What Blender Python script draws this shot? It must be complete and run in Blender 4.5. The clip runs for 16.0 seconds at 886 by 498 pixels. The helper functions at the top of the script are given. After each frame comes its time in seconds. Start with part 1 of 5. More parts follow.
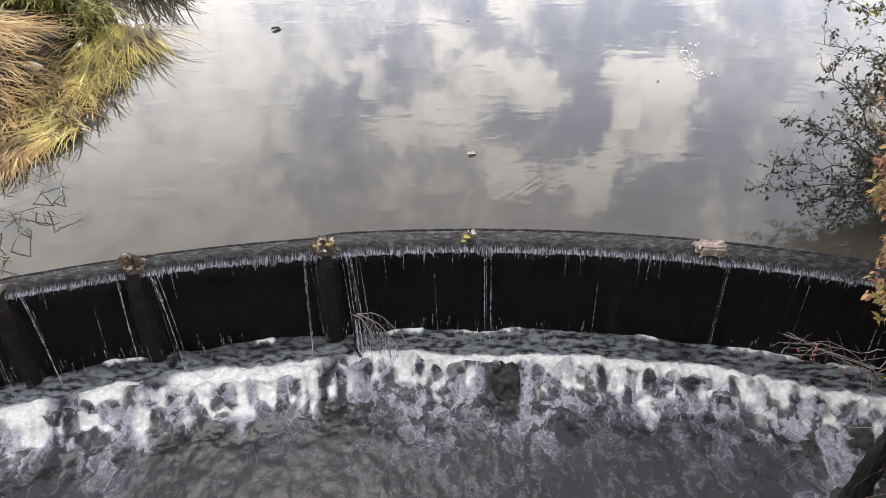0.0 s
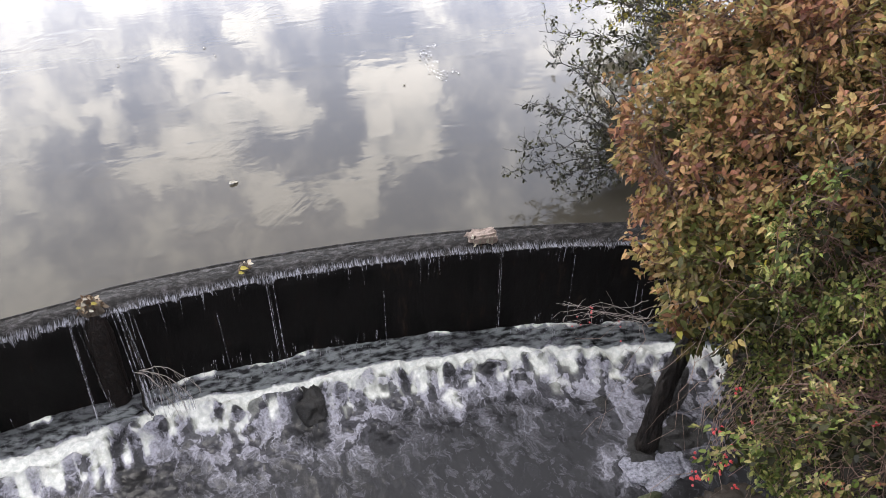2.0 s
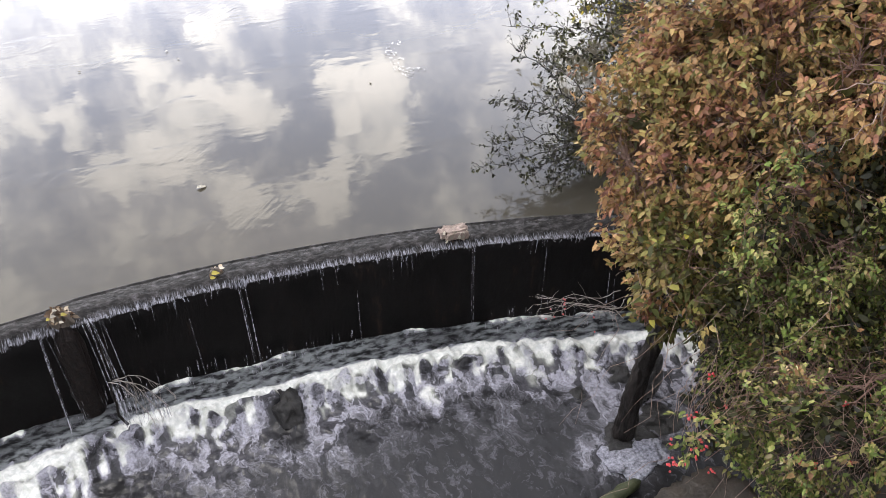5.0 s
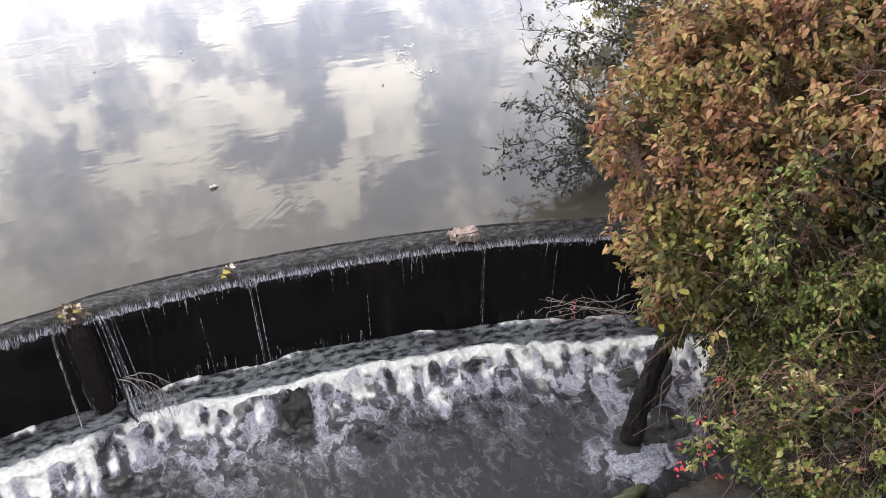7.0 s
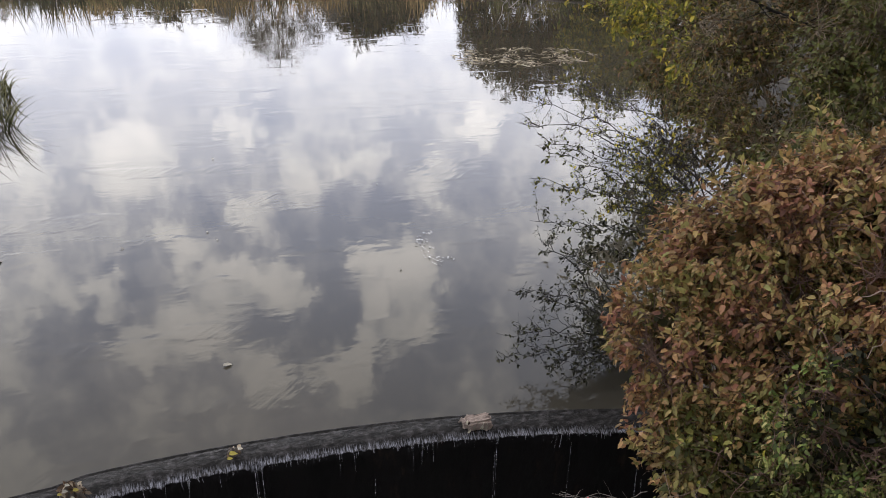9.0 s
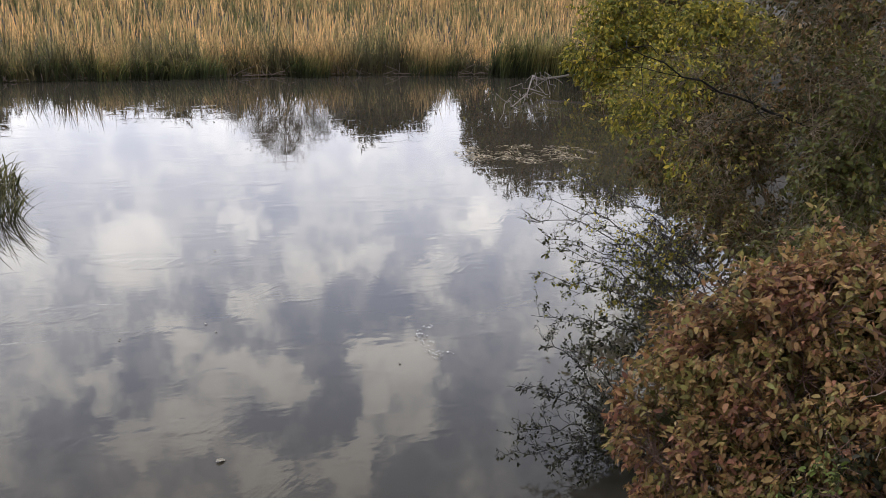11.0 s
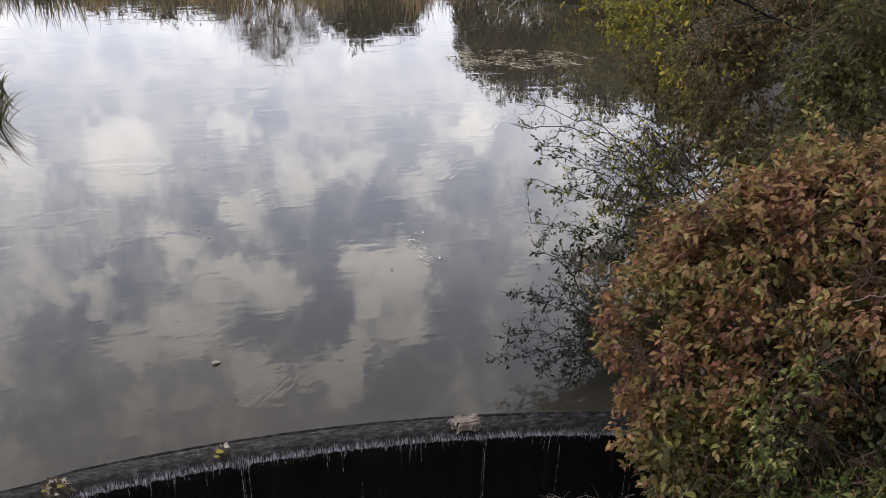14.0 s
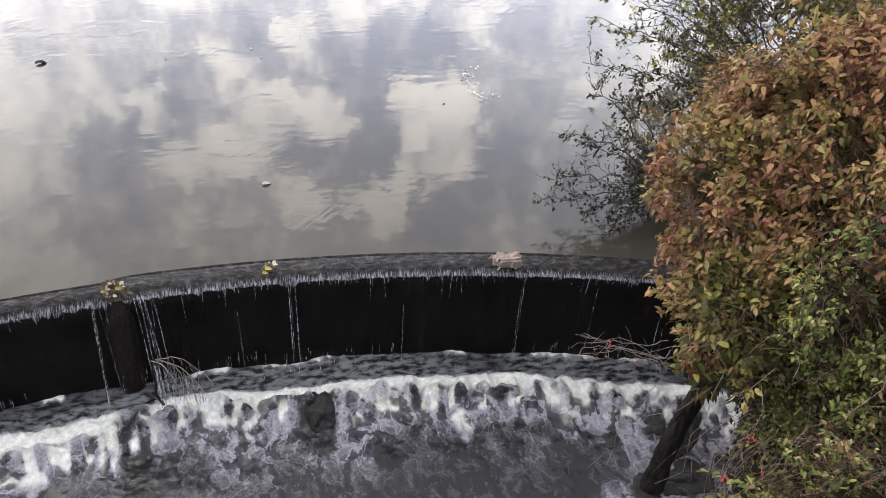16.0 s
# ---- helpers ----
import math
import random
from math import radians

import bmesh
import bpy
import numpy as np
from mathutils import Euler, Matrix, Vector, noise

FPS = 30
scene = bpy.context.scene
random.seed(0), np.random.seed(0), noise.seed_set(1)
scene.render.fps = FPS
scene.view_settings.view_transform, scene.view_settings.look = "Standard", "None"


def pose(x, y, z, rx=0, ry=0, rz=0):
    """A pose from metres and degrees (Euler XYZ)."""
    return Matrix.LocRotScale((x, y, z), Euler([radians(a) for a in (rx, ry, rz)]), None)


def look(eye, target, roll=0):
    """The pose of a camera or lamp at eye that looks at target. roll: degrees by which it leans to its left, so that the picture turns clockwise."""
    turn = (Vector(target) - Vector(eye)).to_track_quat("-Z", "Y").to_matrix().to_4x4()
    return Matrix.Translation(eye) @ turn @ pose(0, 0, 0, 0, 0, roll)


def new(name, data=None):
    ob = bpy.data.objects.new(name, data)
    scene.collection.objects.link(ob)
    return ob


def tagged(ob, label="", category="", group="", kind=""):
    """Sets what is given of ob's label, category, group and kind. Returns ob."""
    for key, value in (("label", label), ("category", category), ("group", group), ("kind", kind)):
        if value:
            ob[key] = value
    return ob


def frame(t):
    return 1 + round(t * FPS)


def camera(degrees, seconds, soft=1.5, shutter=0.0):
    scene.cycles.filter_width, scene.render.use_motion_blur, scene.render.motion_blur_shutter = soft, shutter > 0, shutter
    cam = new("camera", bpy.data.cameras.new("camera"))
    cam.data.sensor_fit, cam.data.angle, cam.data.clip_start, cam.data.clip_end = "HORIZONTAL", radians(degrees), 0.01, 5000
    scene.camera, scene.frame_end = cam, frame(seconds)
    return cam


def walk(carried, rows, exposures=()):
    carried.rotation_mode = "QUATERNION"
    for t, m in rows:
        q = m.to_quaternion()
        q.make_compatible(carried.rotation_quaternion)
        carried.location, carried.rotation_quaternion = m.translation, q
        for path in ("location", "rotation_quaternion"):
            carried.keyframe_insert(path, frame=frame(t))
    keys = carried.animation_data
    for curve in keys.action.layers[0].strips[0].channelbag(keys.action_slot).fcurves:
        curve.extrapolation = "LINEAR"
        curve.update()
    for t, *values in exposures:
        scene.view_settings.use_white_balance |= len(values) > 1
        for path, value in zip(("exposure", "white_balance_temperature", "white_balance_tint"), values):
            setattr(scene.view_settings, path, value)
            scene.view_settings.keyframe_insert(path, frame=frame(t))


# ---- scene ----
cam = camera(55.4, 16.0, soft=0.65)
PATH = [
    (0, (0.071, -0.02, 4.388), (0.05, 1.558, 3.158), -0.3),
    (0.5, (0.072, -0.012, 4.393), (0.211, 1.557, 3.161), 0.2),
    (1, (0.062, 0.012, 4.393), (0.371, 1.567, 3.174), 1.1),
    (1.5, (0.062, 0.012, 4.374), (0.448, 1.544, 3.148), 0.9),
    (2, (0.069, 0.014, 4.363), (0.564, 1.537, 3.164), 0.7),
    (2.5, (0.07, 0.014, 4.362), (0.651, 1.527, 3.19), 0.1),
    (3, (0.07, 0.012, 4.372), (0.698, 1.52, 3.217), 0.2),
    (3.5, (0.062, 0.006, 4.371), (0.667, 1.509, 3.198), 0.1),
    (4, (0.06, 0.0, 4.379), (0.644, 1.506, 3.199), 0.3),
    (4.5, (0.073, 0.013, 4.376), (0.637, 1.506, 3.171), 0.2),
    (7, (0.068, -0.002, 4.377), (0.601, 1.506, 3.176), 0.2),
    (7.5, (0.058, -0.009, 4.38), (0.587, 1.511, 3.193), 0.1),
    (8, (0.077, 0.009, 4.376), (0.614, 1.562, 3.236), -0.0),
    (8.5, (0.081, 0.01, 4.396), (0.641, 1.656, 3.408), 0.8),
    (9, (0.06, -0.015, 4.413), (0.627, 1.713, 3.582), 1.3),
    (9.5, (0.091, 0.003, 4.406), (0.689, 1.779, 3.709), 1.5),
    (11.8, (0.084, 0.001, 4.4), (0.659, 1.813, 3.78), 1.9),
    (12, (0.083, 0.001, 4.405), (0.663, 1.805, 3.764), 1.7),
    (12.5, (0.087, 0.003, 4.398), (0.663, 1.791, 3.713), 1.3),
    (13, (0.092, -0.009, 4.393), (0.673, 1.758, 3.659), 1.5),
    (13.5, (0.101, -0.002, 4.392), (0.68, 1.748, 3.614), 1.7),
    (14, (0.084, -0.008, 4.389), (0.667, 1.718, 3.562), 2.3),
    (14.5, (0.087, -0.007, 4.38), (0.647, 1.697, 3.494), 2.5),
    (15, (0.064, -0.007, 4.387), (0.594, 1.667, 3.429), 3.0),
    (15.5, (0.05, -0.008, 4.385), (0.538, 1.62, 3.331), 3.9),
    (16, (0.051, -0.002, 4.362), (0.499, 1.562, 3.2), 5.1),
]
walk(cam, [(t, look(eye, target, roll)) for t, eye, target, roll in PATH], [(0.0, 0.4), (2.0, 0.5), (4.5, 0.60), (7.5, 0.66), (8.0, 0.54), (8.5, 0.0), (9.0, -0.48), (9.5, -0.66), (12.5, -0.66), (14.5, -0.60), (15.0, -0.44), (15.5, -0.10), (16.0, 0.28)])

# ---------------------------------------------------------------- sky and light
# heaps of cloud and the darker gaps between them: azimuth, elevation, radius in degrees
BRIGHT = [
    (2.9, 26.8, 1.9), (5.7, 26.8, 1.7), (-0.7, 29.4, 1.7), (-4.3, 29.7, 1.7), (0.9, 29.8, 1.3), (4.7, 32.5, 1.8),
    (10.2, 32.9, 1.7), (12.0, 32.1, 1.3), (14.2, 25.6, 1.9), (16.5, 26.1, 1.5), (12.5, 24.8, 1.2), (15.1, 29.8, 2.1),
    (17.5, 30.1, 1.1), (-0.8, 23.7, 1.4), (-6.1, 26.2, 1.1), (-3.4, 17.9, 2.3), (12.5, 18.8, 1.5), (17.2, 20.5, 1.6),
    (20.8, 16.6, 1.2), (4.4, 22.4, 1.2), (8.5, 19.9, 1.5), (-9.8, 17.7, 1.7), (4.1, 16.1, 1.2), (12.9, 28.3, 1.2),
]
DARK = [
    (3.5, 29.3, 1.6), (5.2, 28.9, 1.0), (8.5, 30.8, 1.5), (9.7, 28.6, 1.3), (9.9, 26.3, 1.2), (12.1, 22.2, 2.2),
    (8.8, 22.3, 1.9), (15.6, 21.9, 1.4), (6.3, 23.8, 1.4), (-3.3, 25.5, 1.6), (-8.3, 28.4, 1.7), (-6.8, 27.4, 1.2),
    (17.0, 33.4, 1.9), (14.9, 32.4, 1.0), (13.4, 34.5, 1.1), (20.7, 27.3, 1.9), (20.2, 29.6, 1.6), (-10.8, 31.5, 2.3),
    (2.3, 23.5, 1.3), (0.2, 21.8, 1.3), (6.0, 15.4, 1.4), (15.2, 16.8, 1.4), (20.8, 20.4, 1.5), (8.0, 33.8, 0.8),
]
# broad patches; the dark one at -36 is added to dim the tail water
WIDE = [(-26.0, 27.0, 13.0, 0.30), (-36.0, 47.0, 15.0, -0.12), (28.2, 33.0, 3.5, -0.25)]


def sky():
    world = bpy.data.worlds.new("overcast_sky")
    scene.world = world
    world.use_nodes = True
    nt = world.node_tree
    nd, ln = nt.nodes, nt.links

    def node(kind, **kw):
        n = nd.new(kind)
        for k, v in kw.items():
            n.inputs[int(k[1:])].default_value = v
        return n

    def vmath(op, a, b):
        n = nd.new("ShaderNodeVectorMath")
        n.operation = op
        for i, v in enumerate((a, b)):
            if isinstance(v, (tuple, float)):
                n.inputs[3 if op == "SCALE" and i else i].default_value = v
            else:
                ln.new(v, n.inputs[i])
        return n

    def fmath(op, a, b):
        n = nd.new("ShaderNodeMath")
        n.operation = op
        for i, v in enumerate((a, b)):
            if isinstance(v, float):
                n.inputs[i].default_value = v
            else:
                ln.new(v, n.inputs[i])
        return n.outputs[0]

    way = nd.new("ShaderNodeTexCoord").outputs["Generated"]
    warped = way
    for scale, amount in ((9.0, 0.02), (20.0, 0.07), (55.0, 0.05)):
        nz = nd.new("ShaderNodeTexNoise")
        nz.inputs["Scale"].default_value, nz.inputs["Detail"].default_value = scale, 4.0
        ln.new(way, nz.inputs["Vector"])
        off = vmath("SUBTRACT", nz.outputs["Color"], (0.5, 0.5, 0.5)).outputs[0]
        warped = vmath("ADD", warped, vmath("SCALE", off, amount).outputs[0]).outputs[0]
    warped = vmath("NORMALIZE", warped, (0.0, 0.0, 0.0)).outputs[0]
    total = None
    for az, el, rad, w in [(a, e, r, 0.46 if e > 31 else 0.34 if e > 24 else 0.20) for a, e, r in BRIGHT] + [(a, e, r * 1.25, -0.23 if e > 24 else -0.16) for a, e, r in DARK] + WIDE:
        a, e = radians(az), radians(el)
        dot = vmath("DOT_PRODUCT", warped, (math.sin(a) * math.cos(e), math.cos(a) * math.cos(e), math.sin(e))).outputs["Value"]
        mr = nd.new("ShaderNodeMapRange")
        mr.interpolation_type = "SMOOTHSTEP"
        ln.new(dot, mr.inputs[0])
        mr.inputs[1].default_value, mr.inputs[2].default_value = math.cos(radians(rad * 1.42)), math.cos(radians(rad * 0.45))
        mr.inputs[3].default_value, mr.inputs[4].default_value = 0.0, w
        total = mr.outputs[0] if total is None else fmath("ADD", total, mr.outputs[0])
    # broken cloud all round the sky, thinning to a smooth veil low down
    up = nd.new("ShaderNodeSeparateXYZ")
    ln.new(way, up.inputs[0])
    ragged = nd.new("ShaderNodeMapRange")
    ragged.interpolation_type = "SMOOTHSTEP"
    ln.new(up.outputs[2], ragged.inputs[0])
    for i, v in enumerate((0.22, 0.42, 0.4, 1.0)):
        ragged.inputs[i + 1].default_value = v
    for scale, amount, detail in ((3.5, 0.40, 3.0), (13.0, 0.8, 10.0), (34.0, 1.0, 9.0)):
        nz = nd.new("ShaderNodeTexNoise")
        nz.inputs["Scale"].default_value, nz.inputs["Detail"].default_value, nz.inputs["Roughness"].default_value = scale, detail, 0.62
        ln.new(way, nz.inputs["Vector"])
        total = fmath("ADD", total, fmath("MULTIPLY", fmath("MULTIPLY", fmath("SUBTRACT", nz.outputs[0], 0.5), amount), ragged.outputs[0]))
    total = fmath("ADD", total, 0.42)
    ramp = nd.new("ShaderNodeValToRGB")
    ln.new(total, ramp.inputs[0])
    el = ramp.color_ramp.elements
    el[0].position, el[0].color = 0.1, (0.36, 0.39, 0.50, 1)
    el[1].position, el[1].color = 0.9, (1.05, 1.0, 0.97, 1)
    for at, c in ((0.38, (0.54, 0.55, 0.625)), (0.60, (0.84, 0.82, 0.825))):
        mid = el.new(at)
        mid.color = (*c, 1)
    belt = nd.new("ShaderNodeValToRGB")
    ln.new(up.outputs[2], belt.inputs[0])
    el = belt.color_ramp.elements
    el[0].position, el[0].color = 0.0, (0.62, 0.62, 0.62, 1)
    el[1].position, el[1].color = 1.0, (0.34, 0.34, 0.34, 1)
    for at, v in ((0.17, 0.85), (0.30, 0.99), (0.42, 0.87), (0.52, 0.64), (0.60, 0.50), (0.75, 0.36)):
        mid = el.new(at)
        mid.color = (v, v, v, 1)
    ahead = nd.new("ShaderNodeMapRange")
    ahead.interpolation_type = "SMOOTHSTEP"
    ln.new(up.outputs[1], ahead.inputs[0])
    for i, v in enumerate((-0.2, 0.6, 0.0, 1.0)):
        ahead.inputs[i + 1].default_value = v
    power = fmath("ADD", fmath("MULTIPLY", fmath("MULTIPLY", belt.outputs[0], 74.0), ahead.outputs[0]), fmath("MULTIPLY", fmath("SUBTRACT", 1.0, ahead.outputs[0]), 27.0))
    bright = vmath("SCALE", ramp.outputs[0], 1.0)
    ln.new(power, bright.inputs[3])
    nish = nd.new("ShaderNodeTexSky")
    nish.sky_type, nish.sun_disc = "NISHITA", False
    nish.sun_elevation, nish.sun_rotation = radians(60), radians(-20)
    mix = nd.new("ShaderNodeMix")
    mix.data_type = "RGBA"
    mix.inputs[0].default_value = 0.93
    ln.new(nish.outputs[0], mix.inputs[6])
    ln.new(bright.outputs[0], mix.inputs[7])
    bg = nd["Background"]
    ln.new(mix.outputs[2], bg.inputs[0])
    bg.inputs[1].default_value = 0.10


sky()
sun = new("sun", bpy.data.lights.new("sun", "SUN"))
sun.data.energy, sun.data.angle, sun.data.color = 0.6, radians(18), (1.0, 0.95, 0.87)
sun.matrix_world = look((-3.4, 9.4, 17.3), (0, 0, 0))

# ---------------------------------------------------------------- number helpers


def lattice(ix, iy, iz, seed):
    n = (ix * 374761393 + iy * 668265263 + iz * 2147483647 + seed * 974634777) & 0xFFFFFFFF
    n = ((n ^ (n >> 13)) * 1274126177) & 0xFFFFFFFF
    return ((n ^ (n >> 16)) & 0xFFFF) / 65535.0


def vnoise(x, y, z=0.0, seed=0):
    """Smooth value noise, 0 to 1, on arrays."""
    x, y, z = np.broadcast_arrays(np.asarray(x, float), np.asarray(y, float), np.asarray(z, float))
    i = [np.floor(v).astype(np.int64) for v in (x, y, z)]
    f = [v - n for v, n in zip((x, y, z), i)]
    u = [v * v * (3 - 2 * v) for v in f]
    out = 0
    for a in (0, 1):
        for b in (0, 1):
            for c in (0, 1):
                w = (u[0] if a else 1 - u[0]) * (u[1] if b else 1 - u[1]) * (u[2] if c else 1 - u[2])
                out = out + w * lattice(i[0] + a, i[1] + b, i[2] + c, seed)
    return out


def fbm(x, y, z=0.0, seed=0, octaves=4):
    out, amp, tot, s = 0.0, 1.0, 0.0, 1.0
    for o in range(octaves):
        out = out + amp * vnoise(np.asarray(x) * s + 17.3 * o, np.asarray(y) * s + 5.1 * o, np.asarray(z) * s, seed + o)
        tot, amp, s = tot + amp, amp * 0.5, s * 2.03
    return out / tot


def step(a, b, v):
    t = np.clip((v - a) / (b - a), 0, 1)
    return t * t * (3 - 2 * t)


def unit(v):
    return v / np.maximum(np.linalg.norm(v, axis=-1, keepdims=True), 1e-9)


# ---------------------------------------------------------------- mesh helpers
def mesh_of(name, verts, faces, material, smooth=True, attrs=None):
    me = bpy.data.meshes.new(name)
    faces = [faces] if isinstance(faces, np.ndarray) else faces
    me.from_pydata(np.asarray(verts, float).tolist(), [], [f for block in faces for f in block.tolist()])
    for m in material if isinstance(material, (list, tuple)) else [material]:
        me.materials.append(m)
    if smooth:
        me.polygons.foreach_set("use_smooth", np.ones(len(me.polygons), bool))
    for key, values in (attrs or {}).items():
        me.attributes.new(key, "FLOAT", "POINT").data.foreach_set("value", np.asarray(values, np.float32))
    me.update()
    return me


def thing(name, label, category, at=(0, 0, 0), group="", kind=""):
    ob = new(name)
    ob.empty_display_size = 0.1
    ob.location = at
    return tagged(ob, label, category, group, kind)


def piece(name, mesh, parent, label="", kind=""):
    """A mesh in world coordinates as a part of its thing."""
    ob = new(name, mesh)
    if parent is not None:
        ob.parent = parent
        ob.matrix_parent_inverse = Matrix.Translation(parent.matrix_basis.translation).inverted()
    return tagged(ob, label, kind=kind)


def part(name, bm, material, parent, label=""):
    me = bpy.data.meshes.new(name)
    bm.to_mesh(me)
    bm.free()
    me.materials.append(material)
    return piece(name, me, parent, label)


class Tubes:
    """Tapered round stems joined into one mesh."""

    def __init__(self, sides=5):
        self.v, self.f, self.n, self.sides = [], [], 0, sides

    def add(self, pts, radii):
        pts, radii, k = np.asarray(pts, float), np.asarray(radii, float), self.sides
        d = unit(np.gradient(pts, axis=0))
        ref = np.where(np.abs(d[:, 2:3]) > 0.9, (1.0, 0, 0), (0, 0, 1.0))
        a = unit(np.cross(d, ref))
        b = np.cross(d, a)
        ang = np.arange(k) * 2 * np.pi / k
        ring = pts[:, None] + radii[:, None, None] * (np.cos(ang)[None, :, None] * a[:, None] + np.sin(ang)[None, :, None] * b[:, None])
        self.v.append(ring.reshape(-1, 3))
        m = len(pts)
        i, j = np.meshgrid(np.arange(m - 1), np.arange(k), indexing="ij")
        j2 = (j + 1) % k
        q = np.stack([i * k + j, i * k + j2, (i + 1) * k + j2, (i + 1) * k + j], -1).reshape(-1, 4) + self.n
        self.f.append(q)
        self.n += m * k

    def mesh(self, name, material):
        return mesh_of(name, np.concatenate(self.v), np.concatenate(self.f), material)


def bent(a, b, sag, rng, n=7, jit=0.03):
    """A crooked line from a to b, bowed by sag."""
    a, b = np.asarray(a, float), np.asarray(b, float)
    t = np.linspace(0, 1, n)[:, None]
    p = a + (b - a) * t + np.asarray(sag) * (4 * t * (1 - t))
    wob = rng.normal(0, jit, (n, 3)) * np.linalg.norm(b - a)
    wob[0] = wob[-1] = 0
    return p + wob


def leaf_arrays(pos, axis, normal, length, width, fold=0.25, curl=0.25):
    """Folded, pointed leaves, eight vertices and four quads... each one an island of its own."""
    pos, axis = np.asarray(pos, float), unit(np.asarray(axis, float))
    side = unit(np.cross(axis, normal))
    up = np.cross(side, axis)
    n = len(pos)
    a = np.array([0, 0.2, 0.62, 1.0, 0.62, 0.2, 0.45])
    s = np.array([0, -0.42, -0.42, 0, 0.42, 0.42, 0.0])
    L, W = np.asarray(length)[:, None, None], np.asarray(width)[:, None, None]
    h = np.abs(s)[None, :, None] * W * fold * 2 - (a ** 2)[None, :, None] * L * curl
    v = pos[:, None] + axis[:, None] * L * a[None, :, None] + side[:, None] * W * s[None, :, None] + up[:, None] * h
    q = np.array([(0, 1, 6, 5), (1, 2, 3, 6), (5, 6, 3, 4)])
    f = (np.arange(n)[:, None, None] * 7 + q[None]).reshape(-1, 4)
    return v.reshape(-1, 3), f


# ---------------------------------------------------------------- materials
def mat(name):
    m = bpy.data.materials.new(name)
    m.use_nodes = True
    nt = m.node_tree
    return m, nt, nt.nodes["Principled BSDF"]


def tex(nt, kind, vector=None, **kw):
    n = nt.nodes.new("ShaderNodeTex" + kind)
    for k, v in kw.items():
        n.inputs[k].default_value = v
    if vector is not None:
        nt.links.new(vector, n.inputs["Vector"])
    return n


def coords(nt, scale=(1, 1, 1), rot=(0, 0, 0)):
    mp = nt.nodes.new("ShaderNodeMapping")
    mp.inputs["Scale"].default_value = scale
    mp.inputs["Rotation"].default_value = rot
    nt.links.new(nt.nodes.new("ShaderNodeTexCoord").outputs["Object"], mp.inputs[0])
    return mp.outputs[0]


def turned(nt, angle, along, across):
    """Coordinates with the first axis turned by an angle, then scaled."""
    mp = nt.nodes.new("ShaderNodeMapping")
    mp.vector_type = "TEXTURE"
    mp.inputs["Rotation"].default_value = (0, 0, angle)
    mp.inputs["Scale"].default_value = (1 / along, 1 / across, 1)
    nt.links.new(nt.nodes.new("ShaderNodeTexCoord").outputs["Object"], mp.inputs[0])
    return mp.outputs[0]


def ramp(nt, value, stops):
    r = nt.nodes.new("ShaderNodeValToRGB")
    nt.links.new(value, r.inputs[0])
    e = r.color_ramp.elements
    while len(e) < len(stops):
        e.new(0.5)
    for k, (p, c) in zip(e, stops):
        k.position, k.color = p, (*c, 1)
    return r.outputs[0]


def bump(nt, b, height, strength, distance, under=None):
    n = nt.nodes.new("ShaderNodeBump")
    n.inputs["Strength"].default_value, n.inputs["Distance"].default_value = strength, distance
    nt.links.new(height, n.inputs["Height"])
    if under is not None:
        nt.links.new(under, n.inputs["Normal"])
    if b is not None:
        nt.links.new(n.outputs[0], b.inputs["Normal"])
    return n.outputs[0]


def calc(nt, op, a, b, clamp=False):
    n = nt.nodes.new("ShaderNodeMath")
    n.operation, n.use_clamp = op, clamp
    for i, v in enumerate((a, b)):
        if isinstance(v, (int, float)):
            n.inputs[i].default_value = v
        else:
            nt.links.new(v, n.inputs[i])
    return n.outputs[0]


def ranged(nt, v, a, b, c=0.0, d=1.0):
    n = nt.nodes.new("ShaderNodeMapRange")
    n.interpolation_type = "SMOOTHSTEP"
    nt.links.new(v, n.inputs[0])
    for i, x in enumerate((a, b, c, d)):
        if isinstance(x, (int, float)):
            n.inputs[i + 1].default_value = x
        else:
            nt.links.new(x, n.inputs[i + 1])
    return n.outputs[0]


def mixed(nt, fac, a, b):
    n = nt.nodes.new("ShaderNodeMix")
    n.data_type = "RGBA"
    for sock, v in ((0, fac), (6, a), (7, b)):
        if isinstance(v, (int, float)):
            n.inputs[sock].default_value = v
        elif isinstance(v, tuple):
            n.inputs[sock].default_value = (*v, 1)
        else:
            nt.links.new(v, n.inputs[sock])
    return n.outputs[2]


def attr(nt, key):
    n = nt.nodes.new("ShaderNodeAttribute")
    n.attribute_name = key
    return n.outputs["Fac"]


